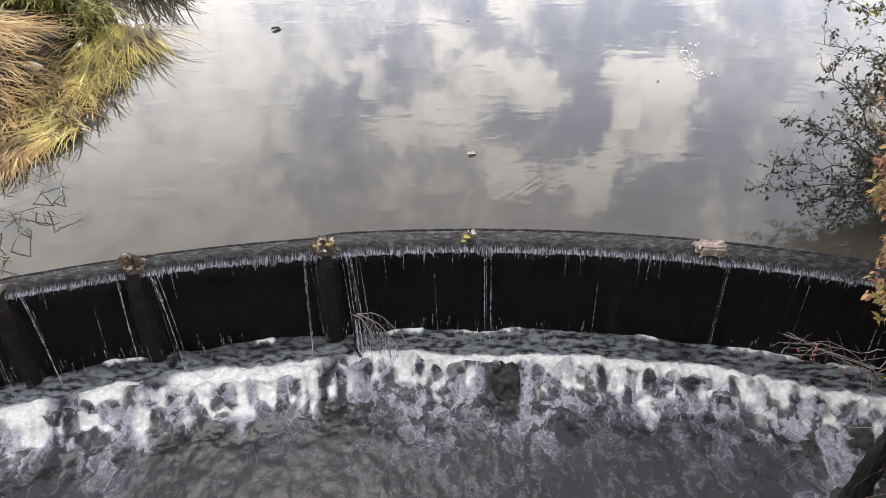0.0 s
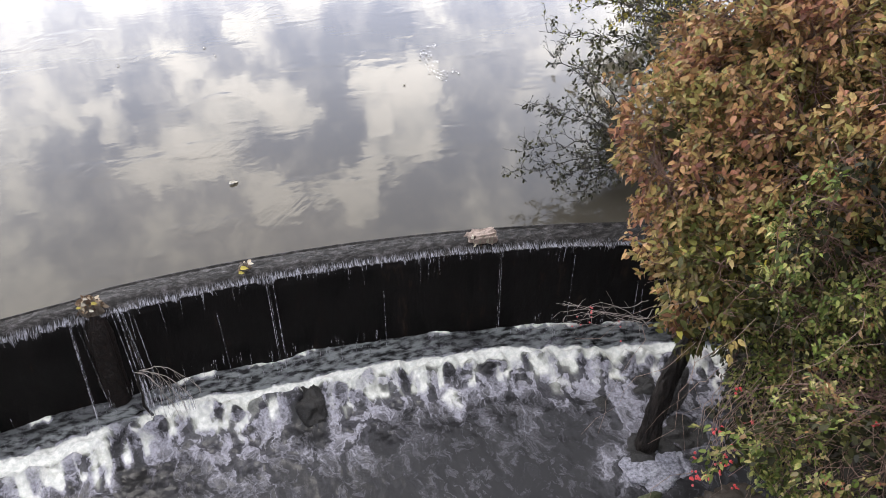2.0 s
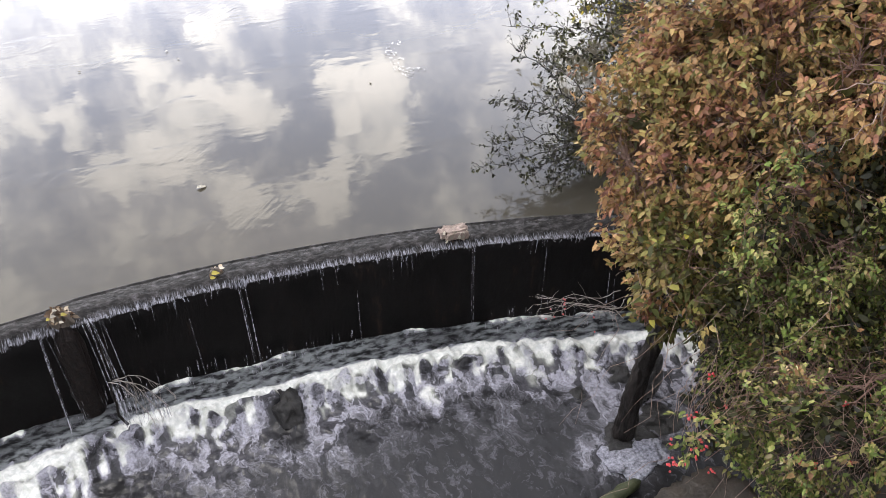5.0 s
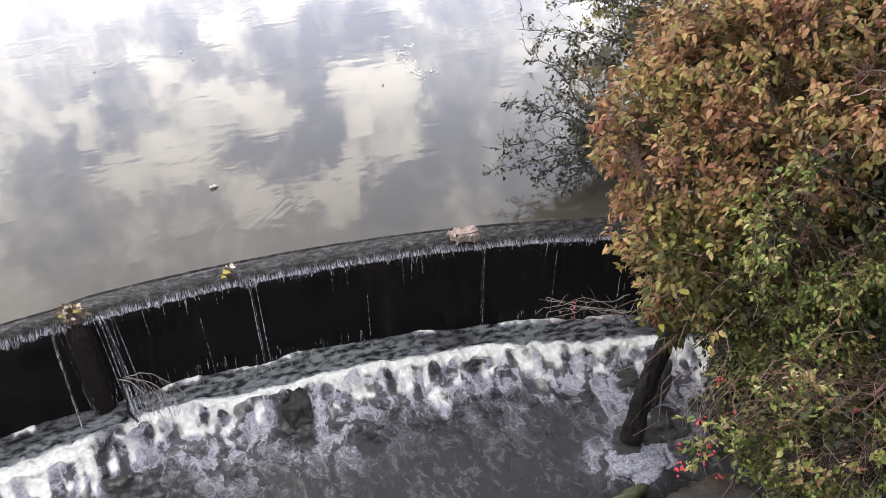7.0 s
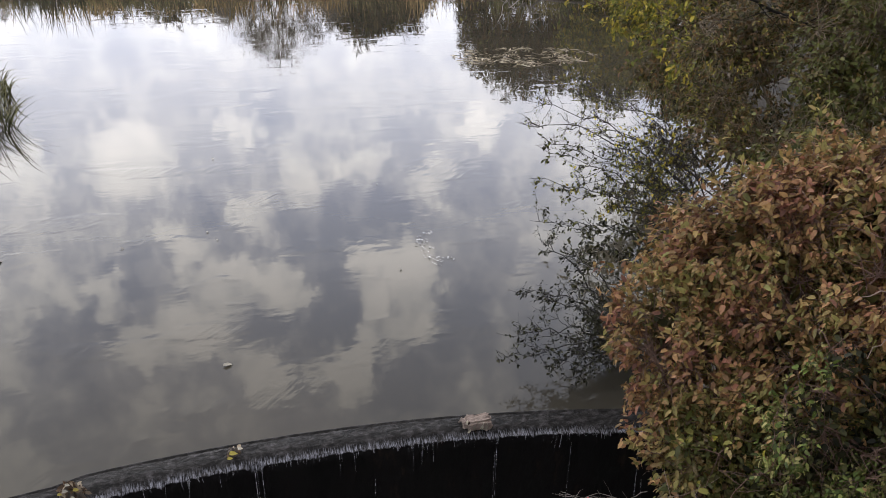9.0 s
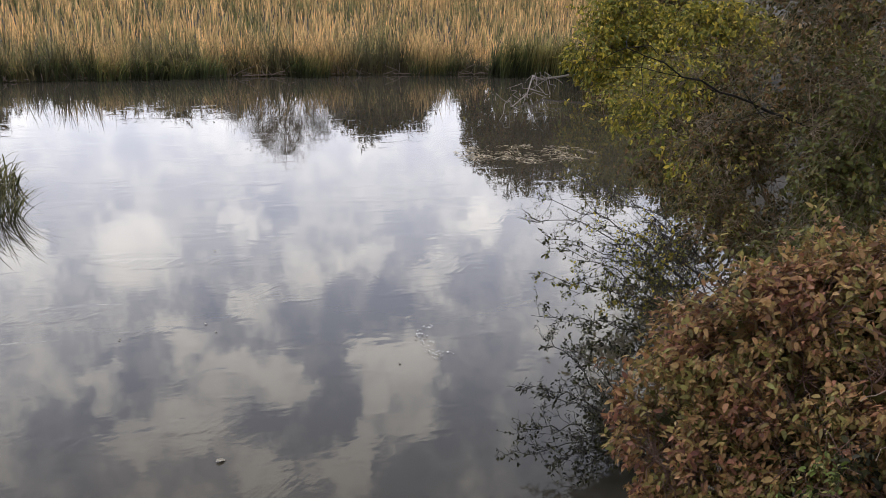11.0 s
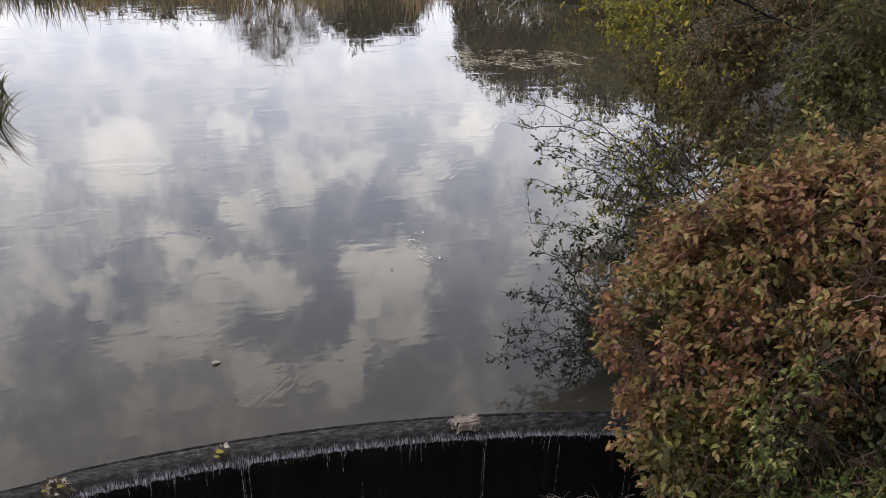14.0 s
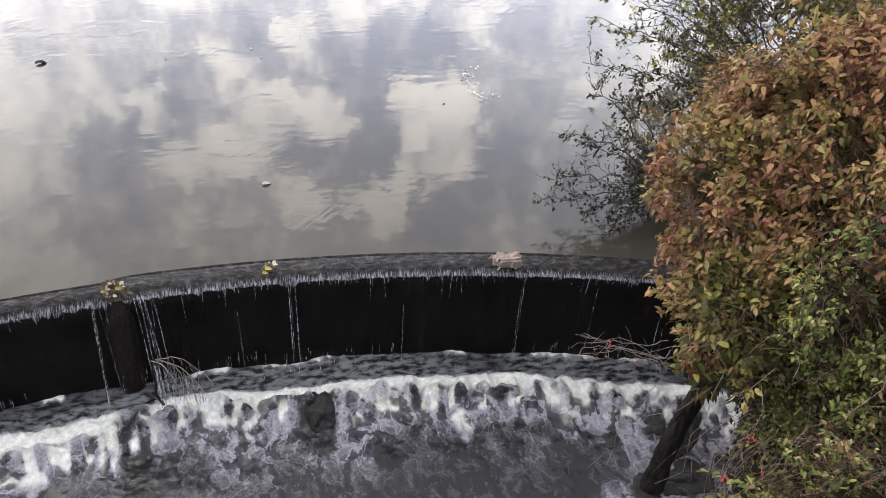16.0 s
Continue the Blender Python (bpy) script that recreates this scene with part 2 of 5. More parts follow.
def leaf_mat(name, stops, island=True, through_light=0.3, rough=0.5, patch=1.3, weight=0.6):
    m, nt, b = mat(name)
    if island:
        rnd = nt.nodes.new("ShaderNodeNewGeometry").outputs["Random Per Island"]
    else:
        rnd = nt.nodes.new("ShaderNodeObjectInfo").outputs["Random"]
    big = tex(nt, "Noise", coords(nt), Scale=patch, Detail=2.0).outputs[0]
    f = calc(nt, "ADD", calc(nt, "MULTIPLY", rnd, weight), calc(nt, "MULTIPLY", ranged(nt, big, 0.3, 0.7), 1 - weight))
    col = ramp(nt, f, stops)
    fine = tex(nt, "Noise", coords(nt), Scale=60.0, Detail=3.0).outputs[0]
    col = mixed(nt, calc(nt, "MULTIPLY", ranged(nt, fine, 0.5, 0.75), 0.5), col, tuple(0.45 * c for c in stops[0][1]))
    spread = nt.nodes.new("ShaderNodeHueSaturation")
    nt.links.new(col, spread.inputs["Color"])
    nt.links.new(ranged(nt, calc(nt, "FRACT", calc(nt, "MULTIPLY", rnd, 13.7), 0.0), 0.0, 1.0, 0.6, 1.55), spread.inputs["Value"])
    col = spread.outputs[0]
    nt.links.new(col, b.inputs["Base Color"])
    b.inputs["Roughness"].default_value = rough
    b.inputs["Specular IOR Level"].default_value = 0.25
    tr = nt.nodes.new("ShaderNodeBsdfTranslucent")
    nt.links.new(col, tr.inputs[0])
    sh = nt.nodes.new("ShaderNodeMixShader")
    sh.inputs[0].default_value = through_light
    nt.links.new(b.outputs[0], sh.inputs[1])
    nt.links.new(tr.outputs[0], sh.inputs[2])
    nt.links.new(sh.outputs[0], nt.nodes["Material Output"].inputs[0])
    return m


def bark_mat(name, a, b_, rough=0.85, scale=18.0):
    m, nt, b = mat(name)
    n = tex(nt, "Noise", coords(nt, (1, 1, 0.25)), Scale=scale, Detail=6.0, Roughness=0.65).outputs[0]
    nt.links.new(ramp(nt, n, [(0.3, a), (0.7, b_)]), b.inputs["Base Color"])
    b.inputs["Roughness"].default_value = rough
    bump(nt, b, n, 0.9, 0.03)
    return m


def pond_mat():
    m, nt, b = mat("pond_water")
    big = tex(nt, "Noise", coords(nt), Scale=0.25, Detail=3.0).outputs[0]
    nt.links.new(ramp(nt, big, [(0.35, (0.041, 0.037, 0.028)), (0.65, (0.056, 0.0485, 0.0355))]), b.inputs["Base Color"])
    b.inputs["Roughness"].default_value, b.inputs["IOR"].default_value = 0.0, 1.333
    small = tex(nt, "Noise", coords(nt, (0.9, 1.3, 1), (0, 0, 0.3)), Scale=9.0, Detail=0.8).outputs[0]
    ripple = tex(nt, "Noise", turned(nt, 0.82, 0.30, 1.15), Scale=7.5, Detail=2.0, Roughness=0.5).outputs[0]
    dash = tex(nt, "Noise", turned(nt, 0.12, 1.7, 3.6), Scale=2.6, Detail=2.0, Roughness=0.55).outputs[0]
    where = ranged(nt, tex(nt, "Noise", coords(nt, (1, 2, 1)), Scale=0.6, Detail=3.0).outputs[0], 0.53, 0.66)
    gusty = ranged(nt, tex(nt, "Noise", coords(nt, (1, 1.6, 1), (0, 0, 0.9)), Scale=0.9, Detail=3.0).outputs[0], 0.38, 0.62, 0.25, 1.0)
    h = calc(nt, "ADD", calc(nt, "MULTIPLY", small, 0.12), calc(nt, "MULTIPLY", calc(nt, "MULTIPLY", ripple, where), 2.4))
    h = calc(nt, "ADD", h, calc(nt, "MULTIPLY", calc(nt, "MULTIPLY", dash, gusty), 0.55))
    bump(nt, b, h, 1.0, 0.0007)
    return m


def foam_mat():
    """Broken water below the fall: dark where it runs, white where air is beaten in."""
    m, nt, b = mat("tail_water")
    dens = attr(nt, "foam")
    # flow coordinates: along the arc and towards its centre
    warp = tex(nt, "Noise", coords(nt), Scale=5.0, Detail=3.0).outputs["Color"]
    vm = nt.nodes.new("ShaderNodeVectorMath")
    vm.operation = "MULTIPLY_ADD"
    nt.links.new(warp, vm.inputs[0])
    vm.inputs[1].default_value = (0.25, 0.25, 0)
    nt.links.new(coords(nt, (1.0, 0.62, 1)), vm.inputs[2])
    cell = nt.nodes.new("ShaderNodeTexVoronoi")
    cell.feature = "DISTANCE_TO_EDGE"
    cell.inputs["Scale"].default_value = 8.5
    nt.links.new(vm.outputs[0], cell.inputs["Vector"])
    cell2 = nt.nodes.new("ShaderNodeTexVoronoi")
    cell2.feature = "DISTANCE_TO_EDGE"
    cell2.inputs["Scale"].default_value = 19.0
    nt.links.new(vm.outputs[0], cell2.inputs["Vector"])
    fine = tex(nt, "Noise", coords(nt), Scale=42.0, Detail=4.0, Roughness=0.7).outputs[0]
    fleck = ranged(nt, tex(nt, "Noise", coords(nt, (1.0, 0.8, 1)), Scale=48.0, Detail=3.0, Roughness=0.65).outputs[0], 0.25, 0.75)
    # a grey film of bubbles, torn into nets round clear eyes of water
    patch = tex(nt, "Noise", vm.outputs[0], Scale=2.2, Detail=5.0, Roughness=0.6, Distortion=0.4).outputs[0]
    local = calc(nt, "ADD", dens, calc(nt, "MULTIPLY", calc(nt, "SUBTRACT", patch, 0.52), 0.5))
    ragged = calc(nt, "MULTIPLY", calc(nt, "SUBTRACT", fine, 0.5), 0.16)
    wide = calc(nt, "ADD", calc(nt, "SUBTRACT", calc(nt, "MULTIPLY", local, 0.62), 0.055), ragged)
    net = calc(nt, "MULTIPLY", ranged(nt, calc(nt, "SUBTRACT", wide, cell.outputs[0]), -0.03, 0.07), ranged(nt, wide, 0.0, 0.12))
    net2 = calc(nt, "MULTIPLY", ranged(nt, calc(nt, "SUBTRACT", calc(nt, "MULTIPLY", wide, 0.8), cell2.outputs[0]), -0.03, 0.08), ranged(nt, wide, 0.0, 0.12))
    # loose scraps with paler rims where the foam thins out
    crumb = tex(nt, "Noise", vm.outputs[0], Scale=15.0, Detail=6.0, Roughness=0.68, Distortion=0.5).outputs[0]
    crumb = calc(nt, "SUBTRACT", calc(nt, "ADD", crumb, calc(nt, "MULTIPLY", local, 0.22)), 0.555)
    rim = calc(nt, "MULTIPLY", ranged(nt, crumb, -0.015, 0.03), ranged(nt, crumb, 0.02, 0.10, 1.0, 0.5))
    film = calc(nt, "MAXIMUM", calc(nt, "MAXIMUM", net, calc(nt, "MULTIPLY", rim, 0.42)), calc(nt, "MULTIPLY", net2, 0.6))
    film = calc(nt, "MULTIPLY", film, calc(nt, "ADD", calc(nt, "MULTIPLY", fleck, 0.55), 0.18))
    film = calc(nt, "MULTIPLY", film, ranged(nt, dens, 0.04, 0.40, 0.55, 1.0))
    # thick white foam, curdled
    curd = tex(nt, "Noise", coords(nt, (1.2, 0.8, 1)), Scale=13.0, Detail=6.0, Roughness=0.62, Distortion=0.4).outputs[0]
    thick = calc(nt, "ADD", dens, calc(nt, "MULTIPLY", calc(nt, "SUBTRACT", curd, 0.5), 0.75))
    solid = calc(nt, "MULTIPLY", ranged(nt, thick, 0.46, 1.0), ranged(nt, fine, 0.25, 0.5, 0.75, 1.0))
    film = calc(nt, "MULTIPLY", film, 0.74, True)
    # clear eyes where dark water wells up
    well = tex(nt, "Noise", vm.outputs[0], Scale=7.5, Detail=4.0, Roughness=0.55, Distortion=0.3).outputs[0]
    shut = ranged(nt, well, 0.50, 0.555, 1.0, 0.16)
    film = calc(nt, "MULTIPLY", film, shut)
    solid = calc(nt, "MULTIPLY", solid, ranged(nt, calc(nt, "ADD", shut, ranged(nt, dens, 0.55, 0.85)), 0.0, 1.0, 0.25, 1.0))
    foam = calc(nt, "MAXIMUM", film, solid, True)
    veil = calc(nt, "MULTIPLY", ranged(nt, local, 0.06, 0.50), ranged(nt, fine, 0.30, 0.62, 0.55, 1.0))
    milky = mixed(nt, calc(nt, "MULTIPLY", veil, shut), (0.014, 0.0135, 0.014), (0.154, 0.150, 0.165))
    milky = mixed(nt, ranged(nt, dens, 0.45, 0.95), milky, (0.36, 0.375, 0.29))
    col = mixed(nt, film, milky, (0.47, 0.46, 0.53))
    shade = tex(nt, "Noise", coords(nt), Scale=24.0, Detail=4.0, Roughness=0.6).outputs[0]
    col = mixed(nt, calc(nt, "MULTIPLY", attr(nt, "wash"), ranged(nt, tex(nt, "Noise", coords(nt, (1.0, 2.2, 1)), Scale=9.0, Detail=5.0).outputs[0], 0.36, 0.64)), col, (0.19, 0.20, 0.20))
    col = mixed(nt, solid, col, mixed(nt, ranged(nt, shade, 0.35, 0.65), (0.60, 0.61, 0.56), (0.82, 0.81, 0.755)))
    nt.links.new(col, b.inputs["Base Color"])
    nt.links.new(calc(nt, "ADD", calc(nt, "MULTIPLY", foam, 0.45), 0.16), b.inputs["Roughness"])
    b.inputs["IOR"].default_value = 1.333
    b.inputs["Specular IOR Level"].default_value = 0.38
    chop = tex(nt, "Noise", coords(nt, (1.2, 0.8, 1)), Scale=11.0, Detail=2.0, Roughness=0.5).outputs[0]
    chip = tex(nt, "Noise", coords(nt, (1.0, 0.75, 1)), Scale=48.0, Detail=2.0, Roughness=0.6, Distortion=0.6).outputs[0]
    low = bump(nt, None, chip, 0.25, 0.006, bump(nt, None, chop, 0.16, 0.014))
    bump(nt, b, foam, 0.35, 0.012, low)
    return m


def film_mat():
    """Thin water running over the dark crest, whitening at the lip."""
    m, nt, b = mat("crest_water")
    air = attr(nt, "air")
    streak = tex(nt, "Noise", coords(nt, (0.8, 1.5, 0.4)), Scale=16.0, Detail=6.0, Roughness=0.68).outputs[0]
    fine = tex(nt, "Noise", coords(nt, (4.0, 0.8, 0.25)), Scale=30.0, Detail=3.0, Roughness=0.6).outputs[0]
    white = calc(nt, "MULTIPLY", ranged(nt, calc(nt, "ADD", fine, calc(nt, "MULTIPLY", air, 0.45)), 0.80, 1.2), ranged(nt, air, 0.3, 0.9), True)
    base = ramp(nt, streak, [(0.36, (0.005, 0.0045, 0.004)), (0.5, (0.016, 0.0145, 0.013)), (0.64, (0.055, 0.05, 0.05)), (0.76, (0.14, 0.133, 0.14))])
    nt.links.new(mixed(nt, white, base, (0.34, 0.34, 0.38)), b.inputs["Base Color"])
    b.inputs["Roughness"].default_value, b.inputs["IOR"].default_value = 0.2, 1.333
    b.inputs["Specular IOR Level"].default_value = 0.24
    bump(nt, b, streak, 1.0, 0.018)
    return m


def spray_mat():
    m, nt, b = mat("falling_water")
    n = tex(nt, "Noise", coords(nt, (1, 1, 0.35)), Scale=45.0, Detail=3.0).outputs[0]
    b.inputs["Base Color"].default_value = (0.55, 0.55, 0.59, 1)
    b.inputs["Roughness"].default_value = 0.2
    nt.links.new(ranged(nt, n, 0.35, 0.7, 0.08, 0.62), b.inputs["Alpha"])
    return m


def weir_mat():
    m, nt, b = mat("wet_black_masonry")
    v = coords(nt, (1, 1, 0.35))
    n = tex(nt, "Noise", v, Scale=6.0, Detail=7.0, Roughness=0.65).outputs[0]
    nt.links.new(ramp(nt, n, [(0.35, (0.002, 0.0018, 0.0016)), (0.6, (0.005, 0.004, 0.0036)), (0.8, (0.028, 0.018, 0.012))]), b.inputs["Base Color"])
    nt.links.new(ranged(nt, n, 0.3, 0.7, 0.35, 0.75), b.inputs["Roughness"])
    b.inputs["Specular IOR Level"].default_value = 0.14
    bump(nt, b, n, 0.6, 0.03)
    return m


def stone_mat(name, a, b_, rough=0.8, scale=9.0):
    m, nt, b = mat(name)
    n = tex(nt, "Noise", coords(nt), Scale=scale, Detail=8.0, Roughness=0.68).outputs[0]
    nt.links.new(ramp(nt, n, [(0.32, a), (0.68, b_)]), b.inputs["Base Color"])
    b.inputs["Roughness"].default_value = rough
    bump(nt, b, n, 0.9, 0.035)
    return m


def ground_mat():
    m, nt, b = mat("bank_earth")
    n = tex(nt, "Noise", coords(nt), Scale=1.6, Detail=8.0, Roughness=0.7).outputs[0]
    nt.links.new(ramp(nt, n, [(0.3, (0.010, 0.008, 0.006)), (0.55, (0.026, 0.020, 0.013)), (0.75, (0.034, 0.033, 0.015))]), b.inputs["Base Color"])
    b.inputs["Roughness"].default_value = 0.95
    bump(nt, b, n, 0.7, 0.08)
    return m


def blade_mat(name, foot, mid, tip, gain=1.0, lift=0.0, patchy=0.9):
    """Grass or reed: colours along the blade, each blade different."""
    m, nt, b = mat(name)
    rnd = nt.nodes.new("ShaderNodeNewGeometry").outputs["Random Per Island"]
    patch = ranged(nt, tex(nt, "Noise", coords(nt, (1, 0.4, 0.1)), Scale=0.35, Detail=3.0).outputs[0], 0.35, 0.65)
    shift = calc(nt, "ADD", calc(nt, "MULTIPLY", calc(nt, "SUBTRACT", rnd, 0.5), 0.55), calc(nt, "MULTIPLY", calc(nt, "SUBTRACT", patch, 0.5), patchy))
    f = calc(nt, "ADD", calc(nt, "ADD", calc(nt, "MULTIPLY", attr(nt, "along"), gain), lift), shift, True)
    col = ramp(nt, f, [(0.05, foot), (0.4, mid), (0.85, tip)])
    dull = calc(nt, "FRACT", calc(nt, "MULTIPLY", rnd, 11.3), 0.0)
    col = mixed(nt, ranged(nt, dull, 0.35, 1.0, 0.0, 0.6), col, tuple(0.3 * c for c in mid))
    clump = nt.nodes.new("ShaderNodeHueSaturation")
    nt.links.new(col, clump.inputs["Color"])
    nt.links.new(ranged(nt, tex(nt, "Noise", coords(nt, (1, 0.6, 0.25)), Scale=2.6, Detail=3.0).outputs[0], 0.35, 0.65, 0.6, 1.5), clump.inputs["Value"])
    col = clump.outputs[0]
    nt.links.new(col, b.inputs["Base Color"])
    b.inputs["Roughness"].default_value = 0.55
    b.inputs["Specular IOR Level"].default_value = 0.4
    tr = nt.nodes.new("ShaderNodeBsdfTranslucent")
    nt.links.new(col, tr.inputs[0])
    sh = nt.nodes.new("ShaderNodeMixShader")
    sh.inputs[0].default_value = 0.35
    nt.links.new(b.outputs[0], sh.inputs[1])
    nt.links.new(tr.outputs[0], sh.inputs[2])
    nt.links.new(sh.outputs[0], nt.nodes["Material Output"].inputs[0])
    return m


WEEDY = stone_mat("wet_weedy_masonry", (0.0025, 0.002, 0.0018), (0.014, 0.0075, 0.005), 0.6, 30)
WEEDY.node_tree.nodes["Principled BSDF"].inputs["Specular IOR Level"].default_value = 0.25
POND, TAIL, FILM, SPRAY, WEIR = pond_mat(), foam_mat(), film_mat(), spray_mat(), weir_mat()
EARTH = ground_mat()
BARK = bark_mat("grey_brown_bark", (0.05, 0.04, 0.03), (0.16, 0.13, 0.10))
BARK_WET = bark_mat("wet_dark_bark", (0.005, 0.0045, 0.004), (0.022, 0.018, 0.015), 0.8)
BARK_WET.node_tree.nodes["Principled BSDF"].inputs["Specular IOR Level"].default_value = 0.2
CANE = bark_mat("pale_reddish_cane", (0.16, 0.095, 0.075), (0.36, 0.27, 0.21), 0.7, 30)
TRUNK = bark_mat("wet_furrowed_bark", (0.003, 0.0026, 0.0022), (0.026, 0.021, 0.018), 0.65, 26)
HEDGE_TWIG = bark_mat("grey_brown_twig_bark", (0.085, 0.060, 0.036), (0.27, 0.205, 0.13), 0.75, 30)
STEM = bark_mat("dull_green_stem", (0.07, 0.075, 0.04), (0.26, 0.28, 0.17), 0.6, 30)
GREYTWIG = bark_mat("grey_twig_bark", (0.15, 0.125, 0.11), (0.38, 0.34, 0.30), 0.7, 30)
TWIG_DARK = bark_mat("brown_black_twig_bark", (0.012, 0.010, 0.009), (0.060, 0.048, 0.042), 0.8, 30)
TRUNK.node_tree.nodes["Principled BSDF"].inputs["Specular IOR Level"].default_value = 0.2
TWIG_RED = bark_mat("reddish_twig_bark", (0.10, 0.045, 0.035), (0.24, 0.15, 0.11), 0.7, 30)
RUSSET = leaf_mat("russet_leaf", [(0.0, (0.125, 0.045, 0.036)), (0.18, (0.235, 0.105, 0.064)), (0.34, (0.295, 0.165, 0.074)), (0.47, (0.31, 0.195, 0.080)), (0.60, (0.25, 0.185, 0.064)), (0.72, (0.175, 0.17, 0.05)), (0.83, (0.28, 0.24, 0.08)), (0.92, (0.39, 0.29, 0.105)), (1.0, (0.52, 0.44, 0.28))], weight=0.55, patch=1.6)
OLIVE = leaf_mat("olive_leaf", [(0.0, (0.11, 0.058, 0.022)), (0.25, (0.088, 0.070, 0.022)), (0.5, (0.068, 0.078, 0.020)), (0.75, (0.105, 0.112, 0.028)), (1.0, (0.27, 0.24, 0.06))], weight=0.75)
BRAMBLE = leaf_mat("bramble_leaf", [(0.0, (0.045, 0.060, 0.014)), (0.2, (0.078, 0.108, 0.022)), (0.42, (0.124, 0.162, 0.036)), (0.6, (0.215, 0.215, 0.062)), (0.78, (0.32, 0.275, 0.115)), (0.88, (0.235, 0.112, 0.050)), (1.0, (0.426, 0.386, 0.224))], weight=0.7, patch=2.4)
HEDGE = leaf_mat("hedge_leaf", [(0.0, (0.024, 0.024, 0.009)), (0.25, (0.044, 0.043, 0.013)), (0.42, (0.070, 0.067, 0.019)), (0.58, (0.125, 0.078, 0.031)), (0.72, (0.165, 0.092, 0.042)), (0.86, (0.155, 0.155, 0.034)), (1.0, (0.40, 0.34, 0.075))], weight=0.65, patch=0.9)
YELLOW = leaf_mat("yellowing_leaf", [(0.0, (0.09, 0.115, 0.024)), (0.4, (0.18, 0.18, 0.032)), (0.7, (0.34, 0.28, 0.042)), (1.0, (0.60, 0.45, 0.065))], weight=0.8)
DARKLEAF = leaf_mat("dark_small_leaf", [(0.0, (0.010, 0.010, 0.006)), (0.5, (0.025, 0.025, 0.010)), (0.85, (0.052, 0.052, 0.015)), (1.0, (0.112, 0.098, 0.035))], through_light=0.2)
SPARSE = leaf_mat("sparse_olive_leaf", [(0.0, (0.016, 0.014, 0.008)), (0.35, (0.035, 0.034, 0.012)), (0.6, (0.085, 0.09, 0.022)), (0.82, (0.19, 0.19, 0.042)), (1.0, (0.33, 0.27, 0.08))], weight=0.6)
DEAD = leaf_mat("dead_leaf", [(0.0, (0.035, 0.02, 0.012)), (0.45, (0.10, 0.062, 0.034)), (0.75, (0.20, 0.14, 0.085)), (1.0, (0.44, 0.37, 0.27))], island=False, weight=1.0)
LEAF_YELLOW = leaf_mat("bright_yellow_leaf", [(0.0, (0.30, 0.25, 0.05)), (1.0, (0.44, 0.36, 0.08))], island=False)
LEAF_PALE = leaf_mat("pale_leaf", [(0.0, (0.36, 0.33, 0.26)), (1.0, (0.55, 0.51, 0.42))], island=False)
LEAF_DARK = leaf_mat("sodden_dark_leaf", [(0.0, (0.01, 0.009, 0.008)), (1.0, (0.03, 0.025, 0.02))], island=False)
BERRY = stone_mat("red_berry", (0.40, 0.025, 0.03), (0.60, 0.06, 0.06), 0.35)
ROCK = stone_mat("wet_dark_rock", (0.003, 0.003, 0.003), (0.030, 0.027, 0.024), 0.45, 20)
MOSSY = stone_mat("mossy_wet_rock", (0.02, 0.028, 0.008), (0.05, 0.055, 0.02), 0.6)
GREYSTONE = stone_mat("grey_wet_stone", (0.012, 0.012, 0.012), (0.085, 0.082, 0.08), 0.55, 24)
BLOCK = stone_mat("pale_worn_block", (0.15, 0.11, 0.09), (0.38, 0.30, 0.25), 0.85, 22)
SILT = stone_mat("brown_silt_slab", (0.022, 0.017, 0.012), (0.05, 0.038, 0.026), 0.5, 8)
SCUM = stone_mat("grey_foam_scum", (0.05, 0.05, 0.06), (0.50, 0.50, 0.57), 0.5, 38)
REED = blade_mat("reed_blade", (0.11, 0.12, 0.045), (0.26, 0.225, 0.095), (0.70, 0.455, 0.205), 0.60, 0.34, 0.85)
SEDGE = blade_mat("sedge_blade", (0.20, 0.13, 0.05), (0.42, 0.36, 0.085), (0.66, 0.56, 0.23), 1.0, 0.05, 1.1)
SEDGE_TAN = blade_mat("withered_sedge_blade", (0.11, 0.062, 0.025), (0.31, 0.185, 0.066), (0.50, 0.365, 0.18), 1.0, 0.0, 1.1)
REED_EDGE = blade_mat("olive_reed_blade", (0.10, 0.088, 0.044), (0.13, 0.118, 0.048), (0.44, 0.315, 0.14), 0.60, 0.16, 1.2)
BANK_REED = blade_mat("green_reed_blade", (0.05, 0.055, 0.024), (0.09, 0.115, 0.04), (0.32, 0.27, 0.10))
RUSH_GREEN = blade_mat("yellow_green_rush_blade", (0.05, 0.05, 0.02), (0.17, 0.175, 0.045), (0.40, 0.36, 0.11))
RUSH = blade_mat("rush_blade", (0.025, 0.03, 0.014), (0.06, 0.07, 0.024), (0.14, 0.13, 0.045))
CONCRETE = stone_mat("grey_concrete", (0.16, 0.155, 0.145), (0.28, 0.27, 0.25), 0.85, 5)

# ---------------------------------------------------------------- the weir and the water
CX, CY, R = 0.33, -6.3, 12.0  # centre and radius of the arc of the lip


def arc(r, s, z):
    """A place by radius, metres along the lip and height."""
    a = np.asarray(s) / R
    return np.stack(np.broadcast_arrays(CX + r * np.sin(a), CY + r * np.cos(a), np.asarray(z, float)), -1)


def grid_faces(rows, cols):
    i, j = np.meshgrid(np.arange(rows - 1), np.arange(cols - 1), indexing="ij")
    return np.stack([i * cols + j, i * cols + j + 1, (i + 1) * cols + j + 1, (i + 1) * cols + j], -1).reshape(-1, 4)


def sheet(name, P, material, attrs=None):
    rows, cols = P.shape[:2]
    return mesh_of(name, P.reshape(-1, 3), grid_faces(rows, cols), material, attrs=attrs)


